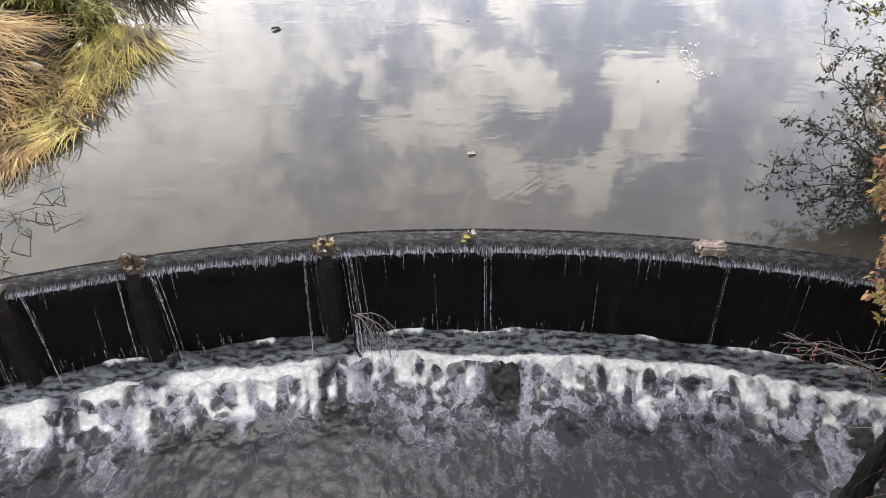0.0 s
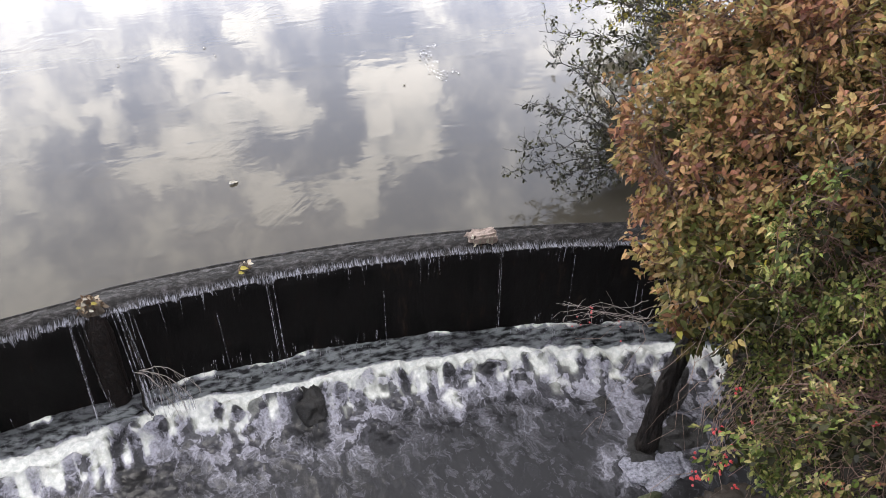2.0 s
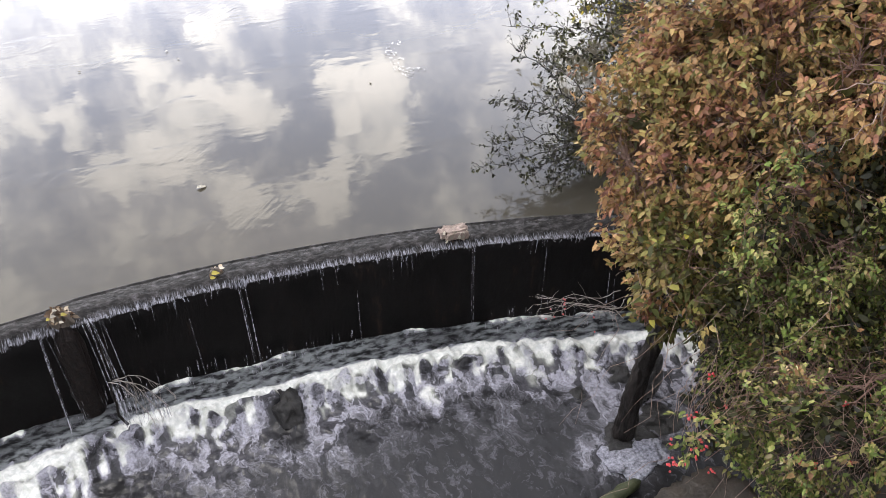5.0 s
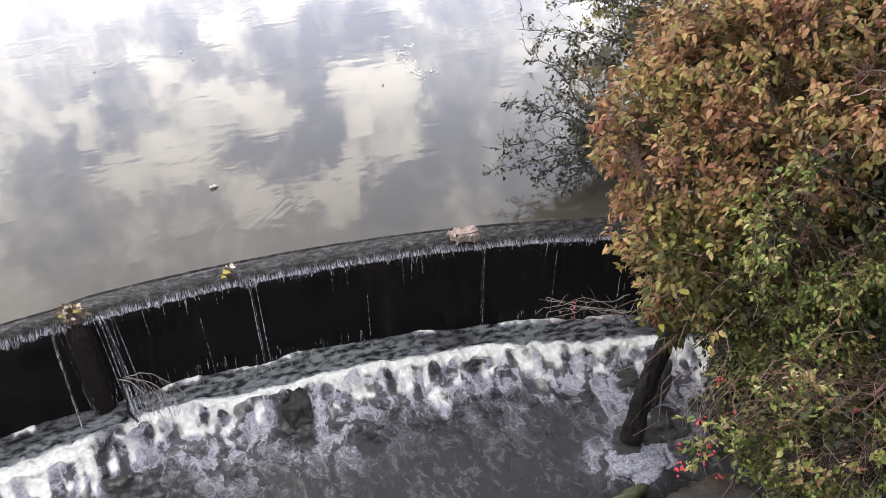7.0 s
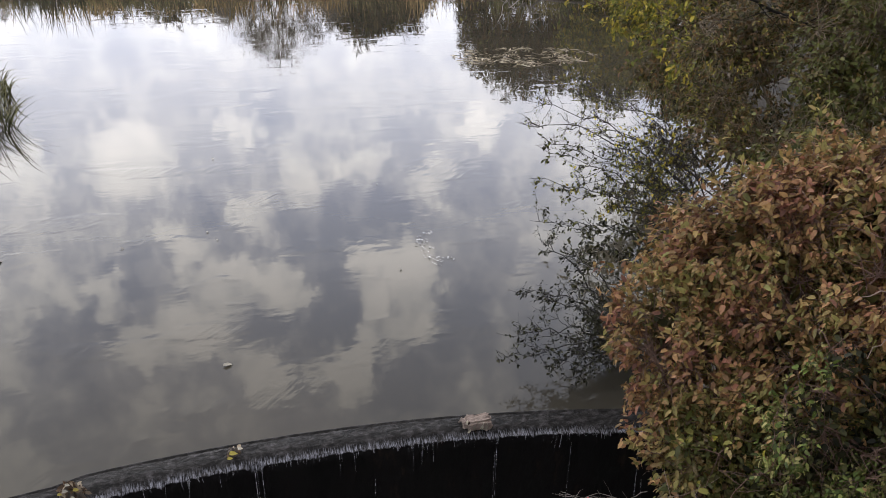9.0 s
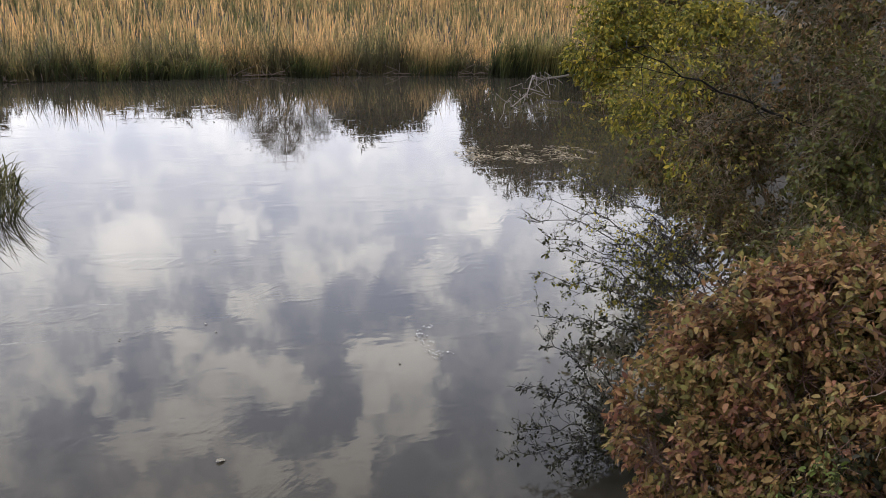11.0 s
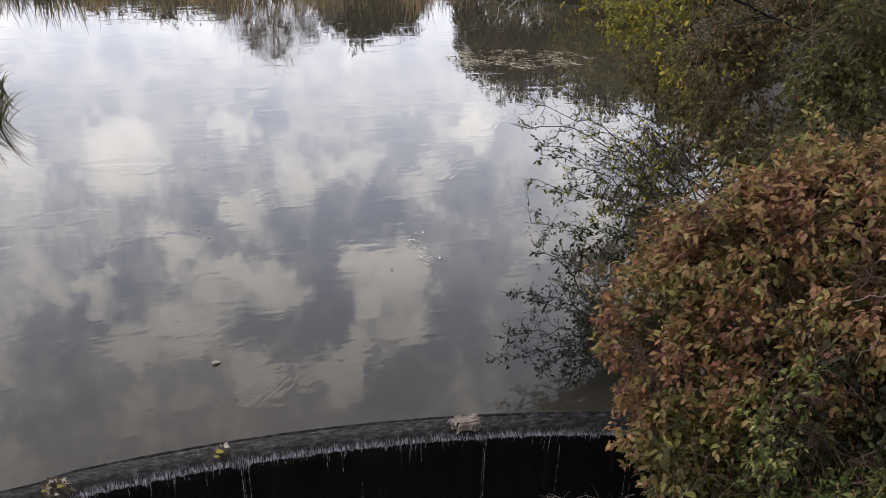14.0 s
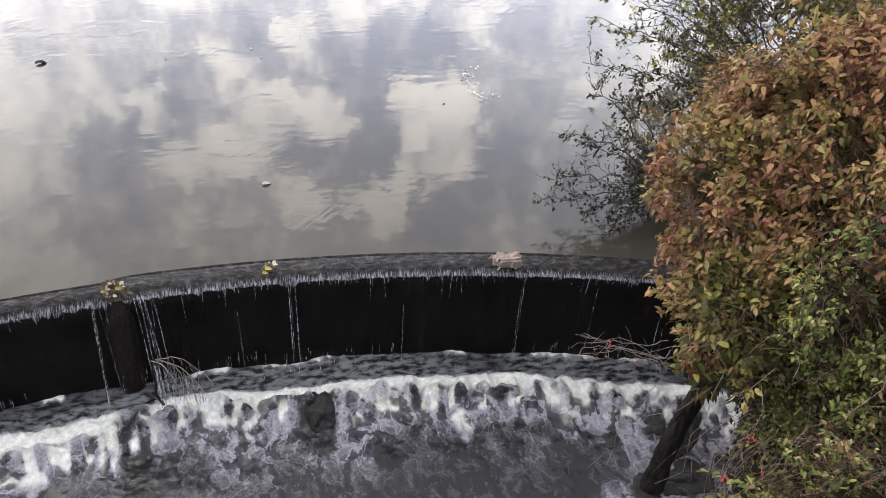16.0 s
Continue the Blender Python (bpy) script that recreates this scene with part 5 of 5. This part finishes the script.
# trees behind the reeds, known by their mirror image
def far_tree(seed, label, base, lobes, n, per, leaf, shell):
    wispy, k = per < 5, base[1] / 60
    shrub("far_tree", label, "tree", base, lobes, n, per, (0.10 if wispy else 0.36) * k, leaf, GREYTWIG if wispy else BARK, seed, stem=0.18, twig=(0.013 if wispy else 0.018) * k, shell=shell, hang=3.2 if wispy else 0.0, group="trees behind the reeds")


far_tree(150, "broad dull green tree behind the reed bed", (22.9, 102.0, 1.5), [(22.1, 102.0, 11.4, 4.1, 3.7, 5.3), (24.8, 102.8, 10.9, 3.4, 3.4, 4.4), (19.3, 102.0, 9.5, 3.1, 3.1, 3.4), (28.0, 102.0, 10.6, 3.4, 3.4, 4.4)], 1700, 12, HEDGE, 0.65)
far_tree(151, "low dull green tree behind the reed bed", (-20.4, 102.0, 1.5), [(-19.6, 102.0, 9.9, 3.7, 3.7, 4.4), (-23.0, 102.8, 11.6, 4.1, 3.4, 4.4)], 420, 12, HEDGE, 0.45)
far_tree(152, "low round bush behind the reed bed", (2.0, 102.0, 1.5), [(1.0, 102.0, 9.2, 4.4, 3.4, 3.7), (6.1, 102.0, 9.2, 3.7, 3.4, 3.4), (-5.8, 102.0, 8.9, 4.1, 3.4, 3.4)], 1000, 12, HEDGE, 0.6)
far_tree(153, "feathery half-bare willow behind the reed bed", (12.2, 98.6, 1.5), [(9.1, 98.6, 12.8, 3.1, 2.2, 4.1), (15.8, 99.1, 12.4, 3.2, 2.2, 4.4), (12.2, 98.9, 15.5, 3.7, 2.0, 3.4), (6.4, 98.6, 11.1, 2.4, 2.0, 3.1), (18.7, 98.6, 11.2, 2.4, 2.0, 3.2)], 2600, 3, HEDGE, 0.36)
far_tree(154, "dark rounded tree far behind the bank", (42.9, 100.0, 1.5), [(37.9, 100.0, 14.8, 3.6, 4.0, 6.0), (42.3, 101.0, 17.8, 4.6, 4.4, 6.6), (47.5, 100.0, 16.8, 5.2, 4.8, 6.4), (53.1, 100.0, 14.0, 5.2, 4.8, 6.0), (35.3, 100.0, 10.8, 2.2, 2.8, 3.6)], 2400, 13, HEDGE, 0.7)


def reed_bed():
    rng = np.random.default_rng(61)
    n = 14000
    x = rng.uniform(-19, 25, n)
    deep = rng.random(n) ** 2.2 * 6
    y = far_edge(x) - 0.15 + deep
    base = np.stack([x, y, np.maximum(ground_height(x, y), -0.05)], -1)
    clump = fbm(x * 0.8, y * 0.5, seed=62)
    edge = deep < 0.9
    h = np.where(edge, 1.35 + 1.5 * clump, 1.15 + 1.2 * clump) * rng.uniform(0.6, 1.05, n) * (1 - 0.6 * np.exp(-(((x - 15.4) / 2.2) ** 4)) * (deep < 3))
    lean = rng.normal(0, 1, (n, 3)) * (1, 1, 0)
    reach, wide, droop = h * rng.uniform(0.05, 0.5, n), rng.uniform(0.022, 0.062, n), rng.uniform(0.0, 1.1, n) ** 1.3
    rows = [(name, blades(name, m, base[k], lean[k], h[k], reach[k], wide[k], rng, droop[k], 5)) for name, m, k in (("reed_edge", REED_EDGE, edge), ("reed_front", REED, ~edge))]
    m = 15000
    x = rng.uniform(-30, 45, m)
    y = rng.uniform(41, 98, m)
    base = np.stack([x, y, ground_height(x, y)], -1)
    h = rng.uniform(1.4, 2.0, m)
    back = blades("reed_back", REED, base, rng.normal(0, 1, (m, 3)) * (1, 1, 0), h, h * rng.uniform(0.05, 0.3, m), rng.uniform(0.06, 0.10, m) * (0.6 + y / 80), rng, rng.uniform(0.0, 0.3, m), 4)
    ob = thing("reed_bed", "tall tan and green reeds along the far shore", "reeds", (3, 38, 0.2), kind="stuff")
    for name, me in rows + [("reed_back", back)]:
        piece(name, me, ob, kind="stuff")
    tb = Tubes(4)  # broken stems lying at the foot
    for k in range(150):
        x = rng.uniform(-12, 19)
        y = float(far_edge(x)) - 0.25 + rng.normal(0, 0.1)
        tb.add(bent((x, y, 0.04), (x + rng.normal(0, 0.5), y + rng.normal(0, 0.12), 0.05 + 0.5 * rng.random() ** 2), (0, 0, 0.03), rng, 4, 0.02), np.full(4, 0.014))
    piece("broken_stems", tb.mesh("broken_stems", BLOCK), ob, "pale broken reed stems", kind="stuff")


reed_bed()

# sedge on the near bank, flopped towards the water
tussock("yellow green sedge flopped over the water's edge", (-4.05, 9.75, 0.10), (0.42, 0.45), 480, 0.36, 0.90, (0.35, -0.90), SEDGE, 200, 0.014, 1.0, 0.85, wild=1.8)
tussock("yellow sedge blades trailing into the pond", (-4.02, 8.85, 0.06), (0.32, 0.45), 300, 0.28, 0.70, (0.12, -1.0), SEDGE, 201, 0.013, 1.1, 0.6, wild=1.2)
tussock("matted withered tan sedge lying on the bank", (-4.65, 8.15, 0.08), (0.5, 0.5), 460, 0.20, 0.60, (0.7, -0.5), SEDGE_TAN, 202, 0.014, 1.1, 0.8, wild=2.0)
tussock("tawny bent sedge mound on the bank", (-5.45, 8.95, 0.16), (0.6, 0.4), 440, 0.30, 0.9, (1.0, -0.2), SEDGE_TAN, 203, 0.014, 1.0, 0.85, wild=1.6)
tussock("yellow drooping sedge tuft beside the pond", (-3.96, 7.55, 0.05), (0.22, 0.22), 210, 0.32, 0.55, (-0.35, -0.9), SEDGE, 204, 0.013, 1.0, 0.85, wild=1.6)
tussock("withered sedge mat at the water's edge", (-4.3, 7.2, 0.05), (0.36, 0.4), 380, 0.24, 0.55, (0.2, -0.9), SEDGE_TAN, 211, 0.013, 1.05, 0.8, wild=1.6)
tussock("tangled short sedge and straw on the bank", (-4.35, 8.3, 0.10), (0.75, 1.2), 480, 0.24, 0.36, (0.1, -0.9), SEDGE_TAN, 212, 0.011, 0.9, 1.6)
tussock("loose yellow sedge blades lying criss-cross", (-4.1, 8.7, 0.12), (0.45, 1.0), 360, 0.24, 0.42, (0.2, -0.9), SEDGE, 213, 0.011, 0.9, 1.6)
tussock("upright green rushes at the water's edge", (-4.85, 10.05, 0.1), (0.7, 0.45), 820, 0.80, 0.65, (0.2, -0.9), RUSH_GREEN, 205, 0.016, 0.6)
tussock("dark green rushes overhanging the pond", (-4.1, 11.6, 0.05), (0.35, 0.7), 170, 0.75, 0.50, (0.9, -0.2), RUSH, 206, 0.016, 0.6)
tussock("dark rush clump standing in the pond's margin", (-3.05, 16.2, 0.0), (0.40, 0.9), 110, 1.0, 0.65, (0.7, -0.2), RUSH, 207, 0.014, 0.5)
tussock("dark rush clump farther along the margin", (-3.65, 18.3, 0.0), (0.6, 1.6), 230, 0.9, 0.5, (0.5, -0.2), RUSH, 208, 0.02, 0.55)
tussock("withered rush clump at the pond's margin", (-5.0, 13.2, 0.1), (0.9, 1.2), 420, 0.9, 0.5, (0.4, -0.4), SEDGE_TAN, 209, 0.018, 0.6)
tussock("tawny sedge mat behind the flopped blades", (-5.6, 7.4, 0.25), (0.7, 1.0), 420, 0.4, 0.9, (0.7, -0.5), SEDGE_TAN, 210, 0.018, 0.95)

# greener stands among the tan reeds
for k, (x, y, rx, n) in enumerate([(5.6, 36.5, 0.9, 320), (15.9, 35.85, 2.4, 1100), (-3.2, 35.9, 2.2, 420), (0.2, 36.1, 2.0, 360), (-7.2, 35.6, 1.6, 260), (11.2, 36.8, 1.2, 160)]):
    tussock("tall dark green stand among tan reeds", (x, y, 0.0), (rx, 0.5), n, 2.7 if n > 800 else 1.45, 0.5, (0.5, -0.4), BANK_REED, 240 + k, 0.032, 0.45, name="reed_clump")

# ---------------------------------------------------------------- debris on the weir


def leaf_pile(name, label, category, s, r, z, n, spread, tall, material, seed, upright=0.2, size=0.05, extra=()):
    rng = np.random.default_rng(seed)
    c = arc(r, s, z)
    ob = thing(name, label, category, c, "debris on the weir")
    bm = bmesh.new()
    bmesh.ops.create_icosphere(bm, subdivisions=3, radius=1)
    for v in bm.verts:
        k = 1 + 0.35 * noise.noise(v.co * 2.2 + Vector((seed, 0, 0)))
        v.co = Vector((c[0] + v.co.x * spread * 0.9 * k, c[1] + v.co.y * spread * 0.6 * k, c[2] - 0.02 + max(v.co.z, -0.6) * tall * 0.9 * k))
    part("matted_core", bm, BARK, ob, "dark matted twigs and silt")
    for k in range(n):
        a, q = rng.uniform(0, 6.283), math.sqrt(rng.random())
        up = tall * (1 - q * q) * rng.uniform(0.75, 1.0)
        at = Vector((c[0] + spread * q * math.cos(a), c[1] + 0.7 * spread * q * math.sin(a) - 0.02, c[2] + up))
        ax = Vector((rng.normal(), rng.normal() - 0.3, rng.normal() * 0.35 - 0.2 + upright))
        leaf_object(material, ob, at, ax, Vector((rng.normal() * 0.5, -0.6 + rng.normal() * 0.5, 0.8)), size * rng.uniform(0.6, 1.2))
    for mt, off, length in extra:
        leaf_object(mt, ob, Vector(c) + Vector(off), (0.5, -0.4, 0.2), (0.2, -0.7, 0.7), length)
    return ob


leaf_pile("leaf_clump", "brown dead leaves heaped on a buttress", "leaf heap", -4.02, 12.06, 0.0, 26, 0.13, 0.05, DEAD, 301)
leaf_pile("leaf_clump", "tall heap of curled brown leaves on buttress", "leaf heap", -2.92, 12.03, 0.0, 80, 0.095, 0.16, DEAD, 302, 0.25)
leaf_pile("leaf_clump", "mossy heap of leaves with one yellow leaf", "leaf heap", -1.34, 12.01, 0.0, 80, 0.09, 0.13, DEAD, 303, 0.05, extra=((LEAF_PALE, (-0.05, -0.07, 0.09), 0.05), (LEAF_PALE, (-0.03, -0.04, 0.12), 0.045), (LEAF_YELLOW, (0.03, -0.10, 0.11), 0.055), (LEAF_YELLOW, (-0.09, -0.06, 0.06), 0.045), (LEAF_PALE, (0.0, -0.1, 0.04), 0.045)))
leaf_pile("leaf_clump", "small leaf clump with a bright yellow leaf", "leaf heap", -0.12, 12.10, 0.01, 9, 0.06, 0.05, DEAD, 304, 0.1, extra=((LEAF_YELLOW, (-0.04, -0.06, 0.03), 0.075), (LEAF_PALE, (0.03, -0.04, 0.05), 0.05), (LEAF_YELLOW, (-0.06, -0.08, 0.0), 0.055)))


def pale_block():
    c = arc(12.07, 1.92, -0.02)
    ob = thing("stone_block", "pale worn block with upright straw on the weir", "stone", c, "debris on the weir")
    bm = bmesh.new()
    bmesh.ops.create_cube(bm, size=1)
    bmesh.ops.bevel(bm, geom=bm.edges[:], offset=0.18, segments=2, affect="EDGES")
    bmesh.ops.subdivide_edges(bm, edges=bm.edges[:], cuts=2, use_grid_fill=True)
    for v in bm.verts:
        n = noise.noise(v.co * 3.5) * 0.16 + noise.noise(v.co * 9) * 0.05
        v.co = Vector((c[0] + v.co.x * 0.25 + n * 0.25, c[1] + v.co.y * 0.14 - v.co.x * 0.04, c[2] + 0.030 + v.co.z * 0.10 + n * 0.24))
    part("block", bm, BLOCK, ob, "pale tan worn stone")
    rng = np.random.default_rng(9)
    for k in range(44):
        at = Vector(c) + Vector((rng.uniform(-0.11, 0.11), rng.uniform(-0.08, -0.02), rng.uniform(-0.03, 0.05)))
        leaf_object(LEAF_PALE if k % 3 else DEAD, ob, at, (rng.normal() * 0.4, -0.25, 1.0), (rng.normal() * 0.4, -1, 0.3), rng.uniform(0.03, 0.055))


pale_block()


def caught_branch():
    """A twiggy branch that splits the spout beside the third buttress."""
    rng = np.random.default_rng(17)
    ob = thing("caught_branch", "dripping bare branch caught at the weir's foot", "branch", arc(11.7, -1.0, -1.0))
    top = arc(11.72, -1.12, -0.52)
    for k in range(4):  # arching twigs, each with a fringe of fine shoots
        end = arc(11.66 - 0.05 * k, -0.68 - 0.07 * k, -0.82 - 0.04 * k)
        tb = Tubes(5)
        bow = bent(top + rng.normal(0, 0.015, 3), end, (0.02, -0.02, 0.13), rng, 12, 0.012)
        tb.add(bow, np.linspace(0.0042, 0.0018, 12))
        for j in range(3, 12):
            tb.add(bent(bow[j], bow[j] + (0.03 * rng.normal(), -0.02, -rng.uniform(0.06, 0.22)), (0.015, 0, 0), rng, 5, 0.03), np.linspace(0.002, 0.001, 5))
        piece("twig", tb.mesh("twig", GREYTWIG), ob)
    tb = Tubes(7)
    tb.add(bent(arc(11.7, -1.1, -1.15), top, (-0.03, 0, 0), rng, 6, 0.02), np.linspace(0.014, 0.009, 6))
    piece("stem", tb.mesh("stem", BARK_WET), ob)
    tb = Tubes(4)
    for k in range(44):
        s = -1.16 + 0.40 * rng.random()
        z = -0.52 - 0.9 * max(s + 1.1, 0) - 0.05 * rng.random()
        t = np.linspace(0, 1, 6)
        tb.add(arc(11.68 - 0.08 * t, s + 0.015 * t, z - (1.05 + z) * t * rng.uniform(0.45, 1.0)), (0.0012 + 0.0032 * rng.random() ** 2) * (0.6 + 0.6 * rng.random(6)))
    tagged(new("water_veil", tb.mesh("water_veil", SPRAY)), "veil of drips falling from the caught branch", "water", kind="stuff")


caught_branch()


def boulder(name, label, category, at, size, material, seed, parent_group=""):
    ob_mesh = bmesh.new()
    bmesh.ops.create_icosphere(ob_mesh, subdivisions=4, radius=1)
    for v in ob_mesh.verts:
        n = 0.9 + 0.45 * noise.noise(v.co * 1.5 + Vector((seed, 3, 1))) + 0.30 * abs(noise.noise(v.co * 3.5 + Vector((seed, 0, 9)))) + 0.14 * noise.noise(v.co * 8) + 0.06 * noise.noise(v.co * 19)
        v.co = Vector((v.co.x * size[0] * n, v.co.y * size[1] * n, v.co.z * size[2] * n))
    me = bpy.data.meshes.new(name)
    ob_mesh.to_mesh(me)
    ob_mesh.free()
    me.materials.append(material)
    me.polygons.foreach_set("use_smooth", np.ones(len(me.polygons), bool))
    ob = new(name, me)
    ob.location = at
    return tagged(ob, label, category, parent_group)


boulder("rock", "wet black rock splitting the foam", "rock", (0.55, 5.13, -1.13), (0.15, 0.19, 0.18), ROCK, 2, "rocks in the tail water")
boulder("rock", "black wet rock at the trunk's foot", "rock", (3.16, 3.86, -1.19), (0.27, 0.20, 0.12), ROCK, 33, "rocks in the tail water")
boulder("rock", "low black rock awash below the weir", "rock", (2.98, 4.42, -1.22), (0.16, 0.14, 0.10), ROCK, 5, "rocks in the tail water")
boulder("rock", "dark rock beside the leaning trunk", "rock", (3.48, 3.92, -1.18), (0.24, 0.16, 0.12), ROCK, 8, "rocks in the tail water")
boulder("rock", "dark rock under the shrub's branches", "rock", (3.45, 4.5, -1.22), (0.2, 0.17, 0.15), ROCK, 11, "rocks in the tail water")
boulder("rock", "grey wet stone standing behind the leaning trunk", "rock", (3.52, 4.25, -0.95), (0.13, 0.11, 0.30), GREYSTONE, 26, "rocks in the tail water")
boulder("foam_scum", "grey bubbly scum gathered by the bank", "foam", (3.10, 3.68, -1.125), (0.28, 0.21, 0.03), SCUM, 14)
boulder("stone_slab", "flat brown silted slab by the bank", "stone", (3.42, 3.12, -1.13), (0.38, 0.24, 0.07), SILT, 20)


def rotten_log():
    rng = np.random.default_rng(3)
    ob = thing("rotten_log", "short mossy rotten log at the water's edge", "log", (2.75, 3.36, -1.12))
    tb = Tubes(9)
    tb.add(bent((2.52, 3.30, -1.12), (2.98, 3.40, -1.07), (0, 0, 0.02), rng, 9, 0.02), [0.02, 0.05, 0.058, 0.06, 0.055, 0.058, 0.05, 0.045, 0.012])
    piece("log", tb.mesh("log", MOSSY), ob)


rotten_log()

# ---------------------------------------------------------------- on the pond


def floating(label, at, material, length, turn):
    ob = leaf_object(material, None, Vector((at[0], at[1], 0.012)), (math.cos(turn), math.sin(turn), 0.05), (0.1, 0.05, 1), length, "floating_leaf")
    tagged(ob, label, "leaf", "leaves afloat on the pond")


floating("pale fallen leaf afloat on the pond", (0.22, 7.12), LEAF_PALE, 0.11, 0.3)
floating("dark sodden leaf afloat on the pond", (-2.23, 10.1), LEAF_DARK, 0.17, 0.6)
rng_f = np.random.default_rng(77)
for k in range(7):
    floating("tiny pale leaf afloat on the pond", (rng_f.uniform(-1.5, 4.0), rng_f.uniform(7.5, 15)), LEAF_PALE, rng_f.uniform(0.03, 0.05), rng_f.uniform(0, 6))


def scum_patch(label, at, rad, n, material, seed, length, slim=0.4):
    """Bits of leaf and straw drifting together."""
    rng = np.random.default_rng(seed)
    ob = thing("drifting_litter", label, "leaf litter", (at[0], at[1], 0.0))
    a, r = rng.uniform(0, 6.283, n), np.sqrt(rng.random(n))
    pos = np.stack([at[0] + rad[0] * r * np.cos(a), at[1] + rad[1] * r * np.sin(a), np.full(n, 0.006) + 0.02 * rng.random(n)], -1)
    keep = fbm(pos[:, 0] * 3, pos[:, 1] * 2, seed=seed) > 0.48
    pos = pos[keep]
    L = length * rng.uniform(0.5, 1.5, len(pos))
    v, f = leaf_arrays(pos, rng.normal(0, 1, (len(pos), 3)) * (1, 1, 0.1), rng.normal(0, 0.25, (len(pos), 3)) + (0, 0, 1), L, L * slim, 0.1, 0.1)
    piece("litter", mesh_of("litter", v, f, material), ob, kind="stuff")


LITTER = leaf_mat("drifting_straw", [(0.0, (0.13, 0.10, 0.07)), (0.5, (0.34, 0.28, 0.18)), (1.0, (0.58, 0.52, 0.40))])
scum_patch("pale straw litter drifting on the pond", (8.6, 19.8), (1.9, 1.1), 1100, LITTER, 402, 0.20, 0.14)
FROTH = leaf_mat("drifting_froth", [(0.0, (0.55, 0.54, 0.52)), (1.0, (0.82, 0.81, 0.79))], through_light=0.1)
scum_patch("small patch of white froth on the pond", (3.06, 9.15), (0.30, 0.62), 260, FROTH, 403, 0.026)


def fallen_branch():
    rng = np.random.default_rng(23)
    ob = thing("fallen_branch", "bleached fallen branch dipping into the pond", "branch", (17.0, 32.5, 0.3))
    tb = Tubes(6)
    ln = np.concatenate([bent((17.4, 31.6, 0.5), (14.4, 31.7, 0.42), (0, 0, 0.12), rng, 7, 0.015), bent((14.2, 31.5, 0.41), (11.2, 27.2, 0.05), (0.25, 0.5, 0.12), rng, 7, 0.02)])
    tb.add(ln, np.linspace(0.06, 0.018, 14))
    piece("bough", tb.mesh("bough", GREYTWIG), ob)
    for k in range(16):
        p = ln[rng.integers(6, 14)]
        tb = Tubes(6)
        tb.add(bent(p, p + (-1.3 * rng.random() - 0.2, -3.2 * rng.random() - 0.3, 0.3 * rng.normal() - 0.1), (0, 0, 0.12), rng, 6, 0.05), np.linspace(0.016, 0.006, 6))
        piece("side_branch", tb.mesh("side_branch", GREYTWIG), ob)


fallen_branch()


def dead_bough():
    rng = np.random.default_rng(29)
    ob = thing("dead_bough", "dark dead bough slanting through the bank shrubs", "branch", (6.3, 7.0, 2.9))
    tb = Tubes(6)
    ln = bent((6.75, 7.1, 2.85), (3.98, 6.9, 3.80), (0, 0, -0.03), rng, 14, 0.005)
    tb.add(ln, np.linspace(0.022, 0.004, 14))
    for k in range(14):
        p = ln[rng.integers(3, 14)]
        tb.add(bent(p, p + rng.normal(0, 0.25, 3) + (-0.2, 0, 0), (0, 0, 0.03), rng, 5, 0.03), np.linspace(0.005, 0.002, 5))
    piece("bough", tb.mesh("bough", BARK_WET), ob)


dead_bough()


def loose_stems():
    """Bent stems standing out of the shallows beside the sedge."""
    rng = np.random.default_rng(37)
    for k in range(9):
        tb = Tubes(5)
        x, y = (rng.uniform(-3.95, -3.5), rng.uniform(5.75, 6.5)) if k < 7 else (rng.uniform(-3.75, -3.6), rng.uniform(5.35, 5.6))
        turn = rng.uniform(0, 6.283) + np.cumsum([0, rng.uniform(0.8, 1.9), rng.uniform(-1.9, 1.9)])
        far = rng.uniform(0.08, 0.26, 3)
        knee = np.array([(x, y, -0.04)] + [(x + (np.cos(turn) * far)[:q].sum(), y + (np.sin(turn) * far)[:q].sum(), z) for q, z in ((1, rng.uniform(0.05, 0.14)), (2, rng.uniform(0.0, 0.08)), (3, rng.uniform(0.0, 0.10)))])
        at = np.linspace(0, 3, 13)
        tb.add(np.stack([np.interp(at, np.arange(4), knee[:, q]) for q in range(3)], -1) + rng.normal(0, 0.004, (13, 3)), np.linspace(0.007, 0.004, 13))
        tagged(new("loose_stem", tb.mesh("loose_stem", STEM)), "kinked dull green stem poking out of the shallows", "stem", "loose stems in the shallows")


loose_stems()

boulder("litter_scrap", "dirty white scrap lying in the sedge", "litter", (-4.62, 8.62, 0.22), (0.10, 0.055, 0.05), LEAF_PALE, 31)
